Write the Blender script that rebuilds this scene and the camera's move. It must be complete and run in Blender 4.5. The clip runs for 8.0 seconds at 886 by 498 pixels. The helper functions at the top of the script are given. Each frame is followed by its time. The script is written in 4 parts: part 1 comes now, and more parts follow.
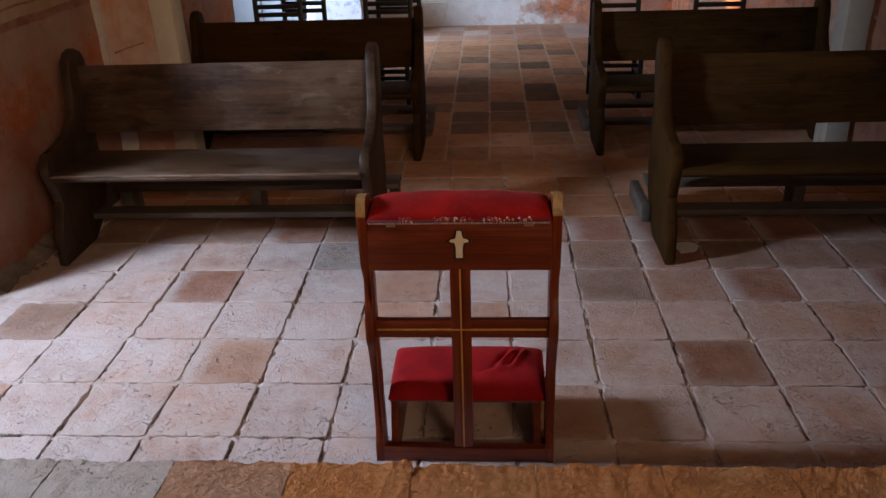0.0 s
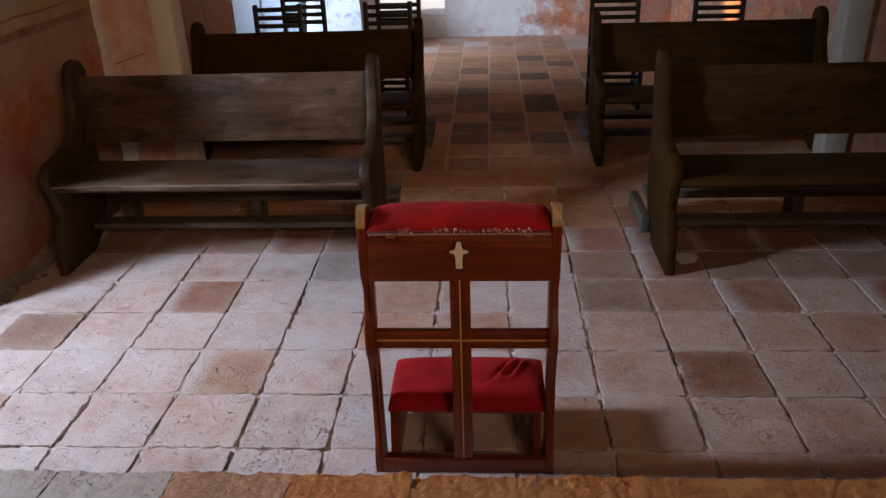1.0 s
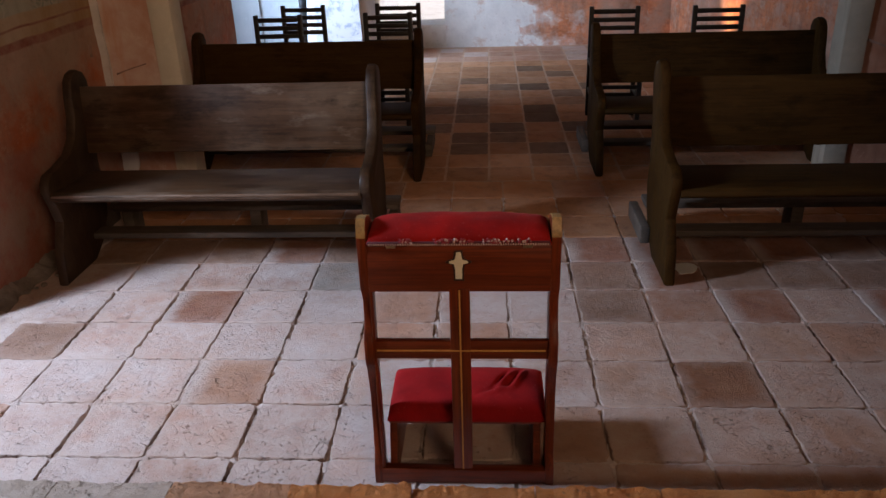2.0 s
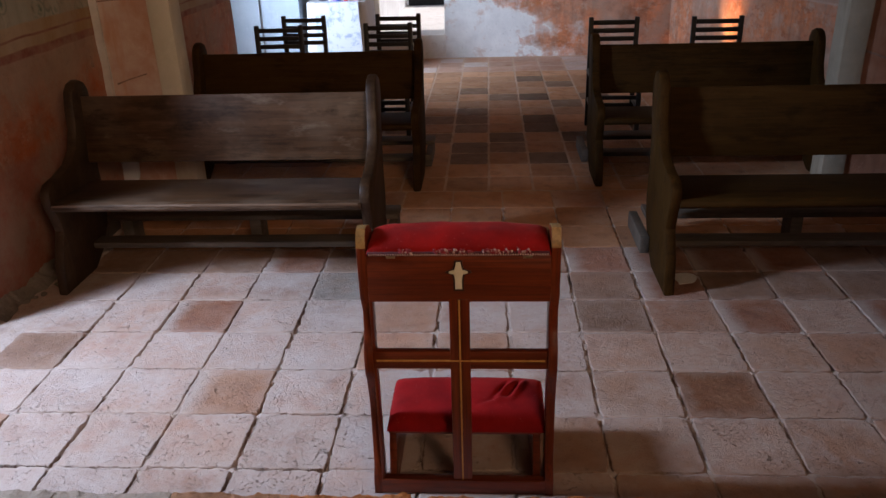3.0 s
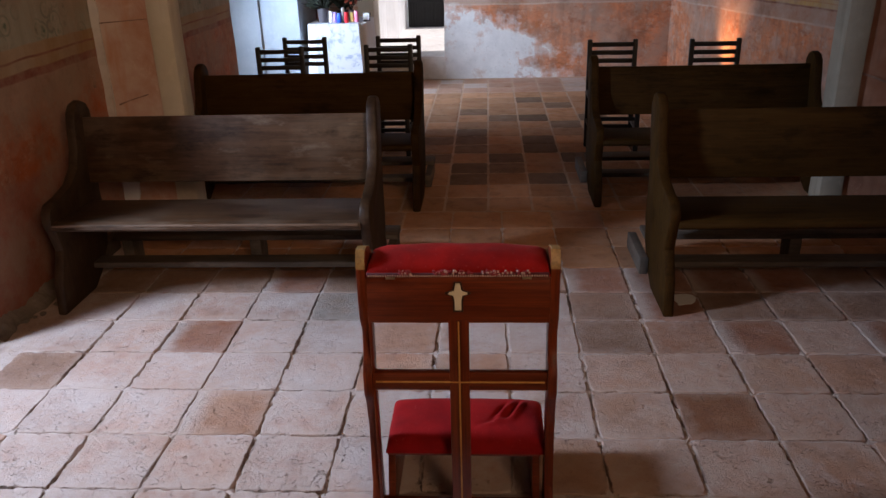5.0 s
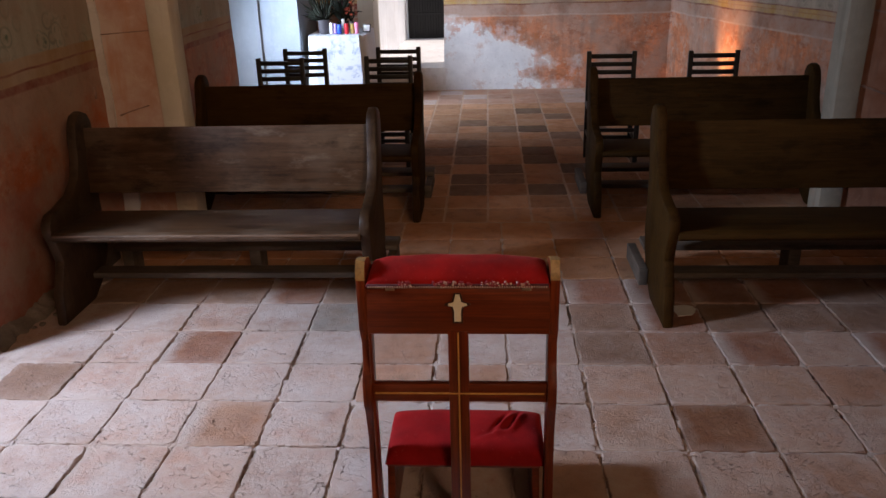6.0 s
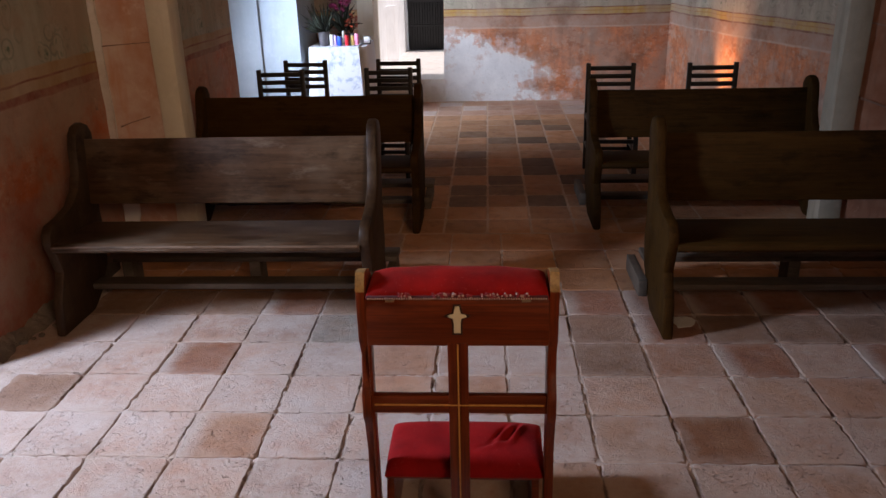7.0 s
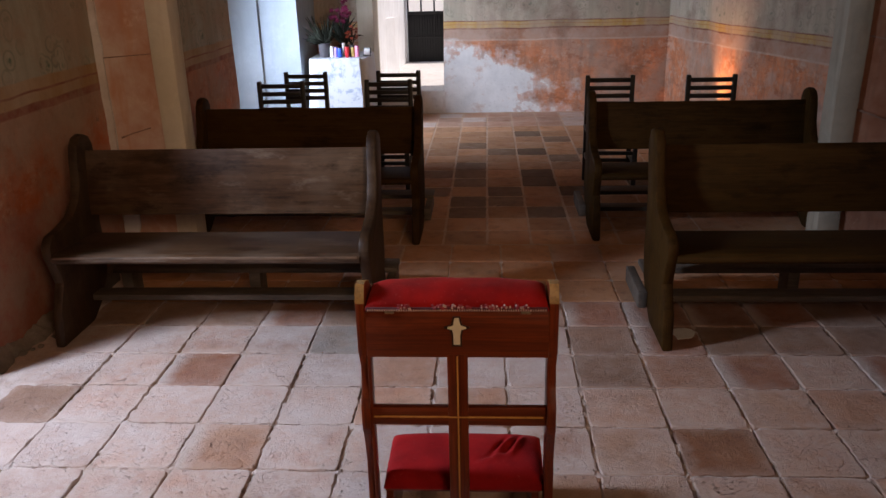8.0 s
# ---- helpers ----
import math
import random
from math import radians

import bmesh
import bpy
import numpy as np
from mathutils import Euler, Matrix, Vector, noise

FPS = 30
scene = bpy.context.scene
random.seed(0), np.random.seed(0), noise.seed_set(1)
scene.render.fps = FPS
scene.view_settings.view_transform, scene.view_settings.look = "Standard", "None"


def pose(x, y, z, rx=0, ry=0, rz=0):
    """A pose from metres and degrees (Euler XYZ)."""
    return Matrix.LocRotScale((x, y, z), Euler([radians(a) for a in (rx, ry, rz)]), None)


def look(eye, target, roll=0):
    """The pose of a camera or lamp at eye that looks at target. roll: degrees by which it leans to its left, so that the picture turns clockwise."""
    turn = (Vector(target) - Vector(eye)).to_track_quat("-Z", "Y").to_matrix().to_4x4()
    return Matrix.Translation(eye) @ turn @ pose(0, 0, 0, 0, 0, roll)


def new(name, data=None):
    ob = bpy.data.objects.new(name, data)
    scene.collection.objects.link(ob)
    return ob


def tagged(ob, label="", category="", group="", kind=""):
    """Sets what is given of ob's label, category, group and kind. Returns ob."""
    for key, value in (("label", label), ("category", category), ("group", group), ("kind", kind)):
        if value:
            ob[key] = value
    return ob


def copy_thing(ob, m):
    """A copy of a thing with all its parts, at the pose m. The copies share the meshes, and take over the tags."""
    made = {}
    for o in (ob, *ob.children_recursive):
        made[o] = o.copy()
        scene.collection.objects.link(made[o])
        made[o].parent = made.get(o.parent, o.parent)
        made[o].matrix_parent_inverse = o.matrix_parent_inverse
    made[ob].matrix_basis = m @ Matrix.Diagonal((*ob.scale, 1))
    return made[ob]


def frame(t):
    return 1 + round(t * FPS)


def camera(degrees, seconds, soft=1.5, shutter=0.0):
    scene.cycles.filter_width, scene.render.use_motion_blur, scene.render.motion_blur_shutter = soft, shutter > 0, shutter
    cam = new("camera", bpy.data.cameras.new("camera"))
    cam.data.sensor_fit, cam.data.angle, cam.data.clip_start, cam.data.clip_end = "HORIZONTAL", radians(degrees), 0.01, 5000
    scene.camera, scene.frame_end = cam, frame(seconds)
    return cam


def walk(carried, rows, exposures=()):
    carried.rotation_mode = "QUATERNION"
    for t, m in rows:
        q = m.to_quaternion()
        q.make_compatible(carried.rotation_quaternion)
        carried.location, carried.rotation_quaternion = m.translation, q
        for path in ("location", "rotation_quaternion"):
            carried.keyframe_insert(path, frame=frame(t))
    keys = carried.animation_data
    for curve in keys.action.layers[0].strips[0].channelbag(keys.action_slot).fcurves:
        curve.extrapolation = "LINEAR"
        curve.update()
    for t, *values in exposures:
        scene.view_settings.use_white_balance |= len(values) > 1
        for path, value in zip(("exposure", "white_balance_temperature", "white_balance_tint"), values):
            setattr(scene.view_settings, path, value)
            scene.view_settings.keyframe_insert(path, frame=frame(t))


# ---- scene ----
cam = camera(59.04, 8.0)
ROWS = [
    (0.0, 0.0, 0.0, 1.6195, -25.773, -2.025, 3.874),
    (0.5, 0.0, -0.001, 1.6212, -25.396, -1.992, 3.848),
    (1.0, 0.0001, -0.002, 1.6229, -25.035, -1.957, 3.823),
    (1.5, 0.0001, -0.003, 1.6245, -24.685, -1.918, 3.799),
    (3.0, 0.0, -0.006, 1.6291, -23.654, -1.796, 3.728),
    (3.5, 0.0, -0.007, 1.6307, -23.306, -1.755, 3.705),
    (4.0, 0.0, -0.008, 1.6323, -22.953, -1.715, 3.681),
    (4.5, 0.0, -0.0091, 1.6339, -22.592, -1.676, 3.658),
    (6.0, 0.0001, -0.0125, 1.6389, -21.463, -1.563, 3.585),
    (6.5, 0.0001, -0.0137, 1.6406, -21.072, -1.525, 3.56),
    (7.0, 0.0001, -0.0149, 1.6423, -20.677, -1.487, 3.534),
    (7.5, 0.0001, -0.0162, 1.644, -20.28, -1.446, 3.508),
    (8.0, 0.0001, -0.0174, 1.6457, -19.885, -1.403, 3.482),
]
STOPS, TINT = 0.0, 17
walk(cam, [(t, pose(x, y, z, 90 + pitch, 0, yaw) @ pose(0, 0, 0, 0, 0, roll)) for t, x, y, z, pitch, roll, yaw in ROWS],
     exposures=[(0.0, STOPS, 6500, TINT), (4.5, STOPS, 6550, TINT), (6.0, STOPS, 6800, TINT + 2), (8.0, STOPS, 6950, TINT + 3)])

# ---- light ----
SKY, SUN, DOOR_WATTS, WINDOW_WATTS, GLOW_WATTS, FILL_WATTS = 0.15, 3.6, 69.0, 58.0, 10.0, 13.5
SUN_ELEVATION, SUN_AZIMUTH = 58.0, 86.0
world = bpy.data.worlds.new("world")
scene.world = world
world.use_nodes = True
sky = world.node_tree.nodes.new("ShaderNodeTexSky")
sky.sky_type, sky.sun_disc = "NISHITA", False
sky.sun_elevation, sky.sun_rotation = radians(SUN_ELEVATION), radians(SUN_AZIMUTH)
world.node_tree.links.new(sky.outputs[0], world.node_tree.nodes["Background"].inputs[0])
world.node_tree.nodes["Background"].inputs[1].default_value = SKY


def lamp(name, kind, energy, colour, m, width=0.0, height=0.0, soft=0.0, spread=180.0):
    data = bpy.data.lights.new(name, kind)
    data.energy, data.color = energy, colour
    if kind == "AREA":
        data.shape, data.size, data.size_y, data.spread = "RECTANGLE", width, height, radians(spread)
    elif kind == "SUN":
        data.angle = soft
    else:
        data.shadow_soft_size = soft
    ob = new(name, data)
    ob.matrix_world = m
    return ob


sun_from = Vector((math.sin(radians(SUN_AZIMUTH)) * math.cos(radians(SUN_ELEVATION)),
                   math.cos(radians(SUN_AZIMUTH)) * math.cos(radians(SUN_ELEVATION)), math.sin(radians(SUN_ELEVATION))))
lamp("sun", "SUN", SUN, (1.0, 0.98, 0.95), look(sun_from * 20, (0, 0, 0)), soft=radians(0.5))
# daylight in the two openings of the left wall and in the court behind
lamp("door_daylight", "AREA", DOOR_WATTS, (0.62, 0.78, 1.0), look((-3.28, 1.97, 1.93), (-1.1, 2.45, 0.5)), width=0.32, height=0.80, spread=112)
lamp("side_opening_daylight", "AREA", WINDOW_WATTS, (0.62, 0.80, 1.0), look((-2.75, 7.2, 1.4), (0.3, 9.1, 0.15)), width=0.9, height=1.6, spread=92)
# added warm fill from behind the camera, set in an invented high opening of the back wall
lamp("warm_back_fill", "AREA", FILL_WATTS, (1.0, 0.70, 0.42), look((1.55, -1.72, 2.75), (-1.5, 4.5, 1.15)), width=1.1, height=0.8, spread=66)
glow = lamp("warm_floor_lamp_glow", "SPOT", GLOW_WATTS * 9, (1.0, 0.50, 0.20), look((2.15, 7.84, 0.10), (2.345, 7.885, 1.5)), soft=0.05)
glow.data.spot_size, glow.data.spot_blend = radians(60), 1.0


# ---- materials ----
class Nodes:
    def __init__(self, name):
        self.m = bpy.data.materials.new(name)
        self.m.use_nodes = True
        self.t = self.m.node_tree
        self.p = self.t.nodes["Principled BSDF"]

    def add(self, kind, operation="", clamp=False, blend=""):
        n = self.t.nodes.new(kind)
        if operation:
            n.operation = operation
        if clamp:
            n.use_clamp = True
        if blend:
            n.data_type, n.blend_type = "RGBA", blend
        return n

    def link(self, a, b):
        self.t.links.new(a, b)

    def put(self, socket, value):
        if isinstance(value, bpy.types.NodeSocket):
            self.link(value, socket)
        else:
            socket.default_value = value

    def math(self, op, a, b=0.0, clamp=False):
        n = self.add("ShaderNodeMath", operation=op, clamp=clamp)
        self.put(n.inputs[0], a), self.put(n.inputs[1], b)
        return n.outputs[0]

    def mix(self, fac, a, b, blend="MIX"):
        n = self.add("ShaderNodeMix", blend=blend)
        self.put(n.inputs[0], fac)
        self.put(n.inputs[6], a if isinstance(a, bpy.types.NodeSocket) else (*a, 1))
        self.put(n.inputs[7], b if isinstance(b, bpy.types.NodeSocket) else (*b, 1))
        return n.outputs[2]

    def ramp(self, value, lo, hi):
        n = self.add("ShaderNodeMapRange")
        self.put(n.inputs[0], value), self.put(n.inputs[1], lo), self.put(n.inputs[2], hi)
        return n.outputs[0]

    def world_place(self, shift=True):
        g = self.add("ShaderNodeNewGeometry").outputs["Position"]
        if not shift:
            return g
        r = self.math("MULTIPLY", self.add("ShaderNodeObjectInfo").outputs["Random"], 37.0)
        n = self.add("ShaderNodeVectorMath", operation="ADD")
        self.link(g, n.inputs[0]), self.link(r, n.inputs[1])
        return n.outputs[0]

    def own_place(self):
        r = self.math("MULTIPLY", self.add("ShaderNodeObjectInfo").outputs["Random"], 23.0)
        n = self.add("ShaderNodeVectorMath", operation="ADD")
        self.link(self.add("ShaderNodeTexCoord").outputs["Object"], n.inputs[0]), self.link(r, n.inputs[1])
        return n.outputs[0]

    def scaled(self, place, x, y, z):
        n = self.add("ShaderNodeMapping")
        self.link(place, n.inputs[0])
        n.inputs[3].default_value = (x, y, z)
        return n.outputs[0]

    def noise(self, place, scale, detail=4.0, rough=0.55, distort=0.0):
        n = self.add("ShaderNodeTexNoise")
        self.link(place, n.inputs["Vector"])
        n.inputs["Scale"].default_value, n.inputs["Detail"].default_value = scale, detail
        n.inputs["Roughness"].default_value, n.inputs["Distortion"].default_value = rough, distort
        return n.outputs["Fac"]

    def relief(self, height, strength, distance=0.01, below=None):
        n = self.add("ShaderNodeBump")
        n.inputs["Strength"].default_value, n.inputs["Distance"].default_value = strength, distance
        self.put(n.inputs["Height"], height)
        if below is not None:
            self.link(below, n.inputs["Normal"])
        return n.outputs[0]

    def done(self, colour, rough, normal=None, metal=0.0, spec=0.5):
        self.put(self.p.inputs["Base Color"], colour if isinstance(colour, bpy.types.NodeSocket) else (*colour, 1))
        self.put(self.p.inputs["Roughness"], rough)
        self.p.inputs["Metallic"].default_value = metal
        self.p.inputs["Specular IOR Level"].default_value = spec
        if normal is not None:
            self.link(normal, self.p.inputs["Normal"])
        return self.m


def clay(name, body, worn, dark, wash=0.0, spread=0.35, rough=0.85, dust=0.0, edge=0.0, grit=0.0, drift=0.0):
    """Fired clay floor tile: body colour, chalky wear, dark stains and pits."""
    n = Nodes(name)
    at = n.world_place()
    info = n.add("ShaderNodeObjectInfo").outputs["Random"]
    big, mid, fine = n.noise(at, 3.2, 5), n.noise(at, 11, 6, 0.65), n.noise(at, 120, 4, 0.75)
    c = n.mix(n.ramp(big, 0.3, 0.7), body, worn)
    c = n.mix(n.math("MULTIPLY", n.ramp(mid, 0.52, 0.72), 0.55), c, dark)
    c = n.mix(n.math("MULTIPLY", n.ramp(mid, 0.46, 0.26), 0.08 + wash * 0.8), c, (0.62, 0.55, 0.52))
    c = n.mix(n.math("MULTIPLY", n.ramp(fine, 0.55, 0.75), 0.35), c, dark)
    tone = n.add("ShaderNodeHueSaturation")
    n.link(c, tone.inputs["Color"])
    n.put(tone.inputs["Value"], n.ramp(info, 0.0, 1.0))
    v = n.add("ShaderNodeMapRange")
    n.link(info, v.inputs[0])
    v.inputs[3].default_value, v.inputs[4].default_value = 1 - spread, 1 + spread * 0.5
    n.link(v.outputs[0], tone.inputs["Value"])
    pits = n.noise(n.scaled(at, 1.0, 1.4, 1.0), 78, 2, 0.5, 0.0)
    hole = n.math("MULTIPLY", n.ramp(pits, 0.60, 0.66), n.ramp(n.noise(at, 7, 5, 0.7), 0.49, 0.64))
    height = n.math("SUBTRACT", n.math("ADD", n.math("MULTIPLY", mid, 0.5), n.math("MULTIPLY", fine, 0.26)), hole)
    ground = n.world_place(False)
    bare = n.ramp(n.noise(ground, 1.15, 6, 0.66), 0.50, 0.68)
    fleck = n.ramp(n.noise(ground, 13, 7, 0.78), 0.40, 0.60)
    chalk = n.math("MULTIPLY", n.math("SUBTRACT", n.math("ADD", n.math("MULTIPLY", n.ramp(n.noise(ground, 2.6, 8, 0.72), 0.36, 0.60), 0.75), n.math("MULTIPLY", fleck, 0.35)),
                                      n.math("MULTIPLY", bare, 0.8), True), dust)
    out = n.mix(chalk, tone.outputs[0], (0.58, 0.495, 0.455))
    out = n.mix(n.math("MULTIPLY", hole, 0.45), out, (0.16, 0.10, 0.075))
    if edge:
        stain = n.math("MULTIPLY", n.ramp(n.noise(ground, 1.7, 7, 0.68, 0.4), 0.52, 0.66), 0.34)
        out = n.mix(stain, out, (0.47, 0.245, 0.15))
        own = n.add("ShaderNodeSeparateXYZ")
        n.link(n.add("ShaderNodeTexCoord").outputs["Object"], own.inputs[0])
        far = n.math("MAXIMUM", n.math("ABSOLUTE", own.outputs[0]), n.math("ADD", n.math("ABSOLUTE", own.outputs[1]), 0.0))
        rag = n.math("ADD", n.math("MULTIPLY", n.noise(at, 85, 3, 0.75), 0.022), n.math("MULTIPLY", n.noise(at, 14, 4, 0.65), 0.018))
        crumb = n.ramp(n.math("ADD", far, rag), edge + 0.0145, edge + 0.021)
        silt = n.ramp(n.math("ADD", far, n.math("MULTIPLY", n.math("SUBTRACT", n.noise(at, 8, 6, 0.7), 0.5), 0.16)), edge - 0.050, edge + 0.006)
        out = n.mix(n.math("MULTIPLY", silt, 0.30 + 0.4 * dust), out, (0.52, 0.40, 0.34))
        if drift:
            lee = n.math("ADD", n.math("MULTIPLY", own.outputs[0], -1.0), n.math("MULTIPLY", n.math("SUBTRACT", n.noise(at, 9, 6, 0.7), 0.5), 0.10))
            out = n.mix(n.math("MULTIPLY", n.ramp(lee, 0.06, 0.13), drift), out, (0.56, 0.47, 0.42))
        cracked = n.ramp(n.noise(ground, 3.4, 4, 0.6), 0.46, 0.58)
        crumb = n.math("MULTIPLY", crumb, cracked)
        out = n.mix(n.math("MULTIPLY", crumb, 0.72), out, (0.17, 0.085, 0.06))
        height = n.math("SUBTRACT", height, n.math("MULTIPLY", crumb, 0.6))
    below = None
    if grit:
        crust = n.math("ADD", n.noise(at, 40, 9, 0.82, 0.5), n.math("MULTIPLY", n.ramp(n.noise(at, 10, 8, 0.8), 0.44, 0.58), 0.8))
        out = n.mix(n.math("MULTIPLY", n.ramp(crust, 0.62, 0.42), min(0.32, grit * 15)), out, dark)
        below = n.relief(crust, 1.0, grit)
    return n.done(out, rough, n.relief(height, 1.0, 0.016, below), spec=0.3)


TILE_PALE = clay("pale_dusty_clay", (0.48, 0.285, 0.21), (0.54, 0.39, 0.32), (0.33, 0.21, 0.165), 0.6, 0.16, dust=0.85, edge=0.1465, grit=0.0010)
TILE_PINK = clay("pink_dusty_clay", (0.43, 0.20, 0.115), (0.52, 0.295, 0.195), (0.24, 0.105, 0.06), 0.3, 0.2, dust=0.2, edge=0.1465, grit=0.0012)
# the dusty clay made browner, for the dimmer light on the right-hand floor
TILE_SHADED = clay("shaded_dusty_clay", (0.44, 0.235, 0.15), (0.53, 0.345, 0.25), (0.26, 0.13, 0.08), 0.4, 0.1, dust=0.42, edge=0.1465, grit=0.0014)
TILE_TAN = clay("tan_bare_clay", (0.38, 0.185, 0.105), (0.43, 0.245, 0.155), (0.20, 0.09, 0.055), 0.15, 0.12, dust=0.16, edge=0.1465, grit=0.0016, drift=0.7)
TILE_RED = clay("red_bare_clay", (0.30, 0.105, 0.052), (0.37, 0.175, 0.105), (0.15, 0.055, 0.035), 0.1, 0.15, dust=0.16, edge=0.1465, grit=0.0018, drift=0.75)
TILE_BARE = clay("bare_brown_clay", (0.22, 0.085, 0.036), (0.28, 0.125, 0.062), (0.17, 0.075, 0.045), 0.05, 0.1, dust=0.04, edge=0.1465, grit=0.0018)
TILE_BROWN = clay("brown_clay", (0.48, 0.225, 0.11), (0.55, 0.31, 0.18), (0.18, 0.095, 0.065), 0.15, 0.25)
TILE_RUST = clay("rust_clay", (0.50, 0.235, 0.11), (0.56, 0.31, 0.18), (0.2, 0.095, 0.06), 0.15, 0.25)
TILE_GREY = clay("grey_clay", (0.22, 0.12, 0.07), (0.27, 0.17, 0.115), (0.09, 0.055, 0.04), 0.1, 0.3)
MORTAR_BROWN = clay("brown_mortar", (0.50, 0.32, 0.21), (0.58, 0.40, 0.29), (0.16, 0.09, 0.06), 0.2, 0.0)
TILE_SLATE = clay("grey_green_rough_clay", (0.22, 0.17, 0.13), (0.37, 0.31, 0.265), (0.11, 0.08, 0.06), 0.2, 0.1, dust=0.3, edge=0.1465, grit=0.003)
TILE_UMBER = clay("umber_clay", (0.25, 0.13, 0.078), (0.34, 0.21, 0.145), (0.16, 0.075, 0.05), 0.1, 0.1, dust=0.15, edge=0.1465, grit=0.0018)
STEP_ORANGE = clay("orange_brick_clay", (0.82, 0.27, 0.065), (0.84, 0.36, 0.12), (0.36, 0.09, 0.022), 0.0, 0.12, grit=0.018)
STEP_TAN = clay("tan_brick_clay", (0.58, 0.26, 0.12), (0.64, 0.34, 0.19), (0.26, 0.115, 0.065), 0.0, 0.1, grit=0.010)
STEP_GREY = clay("grey_brown_brick", (0.36, 0.265, 0.195), (0.46, 0.365, 0.285), (0.15, 0.11, 0.085), 0.0, 0.25, dust=0.25)
MORTAR = clay("crumbling_mortar", (0.44, 0.30, 0.23), (0.56, 0.44, 0.37), (0.15, 0.075, 0.055), 0.5, 0.0, dust=0.8)


def grain(name, dark, light, along, rough=0.55, wear=None, wear_amount=0.0, spec=0.4, fine=1.0, blot=0.55):
    """Wood with its fibres along one of the thing's own axes."""
    n = Nodes(name)
    at = n.own_place()
    s = [13.0 * fine, 13.0 * fine, 13.0 * fine]
    s["xyz".index(along)] = 0.75
    fibre = n.noise(n.scaled(at, *s), 2.2, 9, 0.68, 0.5)
    s2 = [60.0 * fine] * 3
    s2["xyz".index(along)] = 2.0
    pore = n.noise(n.scaled(at, *s2), 2.0, 3, 0.6)
    blotch = n.noise(at, 2.3, 4)
    c = n.mix(n.ramp(fibre, 0.3, 0.72), dark, light)
    c = n.mix(n.math("MULTIPLY", n.ramp(pore, 0.48, 0.68), 0.48), c, [v * 0.45 for v in dark])
    if wear:
        c = n.mix(n.math("MULTIPLY", n.ramp(blotch, 0.42, 0.68), wear_amount), c, wear)
    worn = n.noise(n.scaled(at, 1.0, 3.0, 3.0), 3.1, 7, 0.7)
    c = n.mix(n.math("MULTIPLY", n.ramp(worn, 0.52, 0.66), blot), c, [v * 0.42 for v in dark])
    c = n.mix(n.math("MULTIPLY", n.ramp(worn, 0.44, 0.30), blot), c, wear or light)
    r = n.ramp(blotch, 0.2, 0.8)
    r = n.math("ADD", n.math("MULTIPLY", r, 0.18), rough - 0.09)
    return n.done(c, r, n.relief(n.math("ADD", fibre, n.math("MULTIPLY", pore, 0.5)), 0.25, 0.004), spec=spec)


# the grey wear colour also holds the cool daylight sheen on the lit pew
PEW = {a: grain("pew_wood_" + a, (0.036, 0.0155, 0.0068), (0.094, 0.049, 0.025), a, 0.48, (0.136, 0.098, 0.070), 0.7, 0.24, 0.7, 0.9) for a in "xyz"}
# same pew wood, darkened in colour for the pews out of the daylight
PEW_SHADED = {a: grain("shaded_pew_wood_" + a, (0.021, 0.0086, 0.0016), (0.051, 0.0225, 0.0042), a, 0.66, (0.058, 0.028, 0.007), 0.4, 0.07, 1.0, 0.7) for a in "xyz"}
PEW_END = {a: grain("pew_end_wood_" + a, (0.022, 0.0095, 0.004), (0.052, 0.026, 0.011), a, 0.55, (0.070, 0.045, 0.028), 0.4, 0.22, 1.0, 0.7) for a in "xyz"}
FOOT_WOOD = grain("grey_foot_board", (0.045, 0.031, 0.022), (0.105, 0.078, 0.058), "x", 0.65, (0.16, 0.13, 0.105), 0.4)
RED_WOOD = {a: grain("varnished_red_wood_" + a, (0.070, 0.0095, 0.0022), (0.205, 0.036, 0.0075), a, 0.36, None, 0, 0.40, 1.6, 0.4) for a in "xz"}
WORN_LIT_EDGE = grain("worn_lit_seat_edge", (0.055, 0.029, 0.016), (0.17, 0.105, 0.068), "x", 0.5, (0.24, 0.165, 0.12), 0.6, blot=0.9)
GOLD_WOOD = grain("bare_golden_wood", (0.26, 0.135, 0.04), (0.42, 0.25, 0.085), "y", 0.45)
INLAY = grain("light_inlay", (0.5, 0.24, 0.06), (0.62, 0.33, 0.10), "z", 0.4)
CHAIR_WOOD = grain("black_brown_chair_wood", (0.010, 0.007, 0.006), (0.026, 0.018, 0.014), "z", 0.5)


def printed():
    """White lace with faint blue-grey sprays."""
    n = Nodes("printed_lace")
    at = n.own_place()
    spray = n.math("MULTIPLY", n.ramp(n.noise(at, 9, 5, 0.7, 0.8), 0.50, 0.60), n.ramp(n.noise(at, 30, 3), 0.35, 0.55))
    return n.done(n.mix(n.math("MULTIPLY", spray, 0.75), (0.50, 0.52, 0.56), (0.20, 0.25, 0.36)), 0.9)


def velvet(name, base, deep):
    n = Nodes(name)
    at = n.own_place()
    c = n.mix(n.ramp(n.noise(at, 9, 5, 0.6), 0.3, 0.75), base, deep)
    c = n.mix(n.math("MULTIPLY", n.ramp(n.noise(at, 140, 2), 0.66, 0.76), 0.14), c, (0.75, 0.3, 0.28))
    m = n.done(c, 0.85, n.relief(n.noise(at, 320, 2), 0.25, 0.002), spec=0.15)
    n.p.inputs["Sheen Weight"].default_value, n.p.inputs["Sheen Roughness"].default_value = 0.12, 0.35
    n.p.inputs["Sheen Tint"].default_value = (1, 0.25, 0.22, 1)
    return m


VELVET = velvet("red_velvet", (0.31, 0.0065, 0.0045), (0.14, 0.0028, 0.0025))
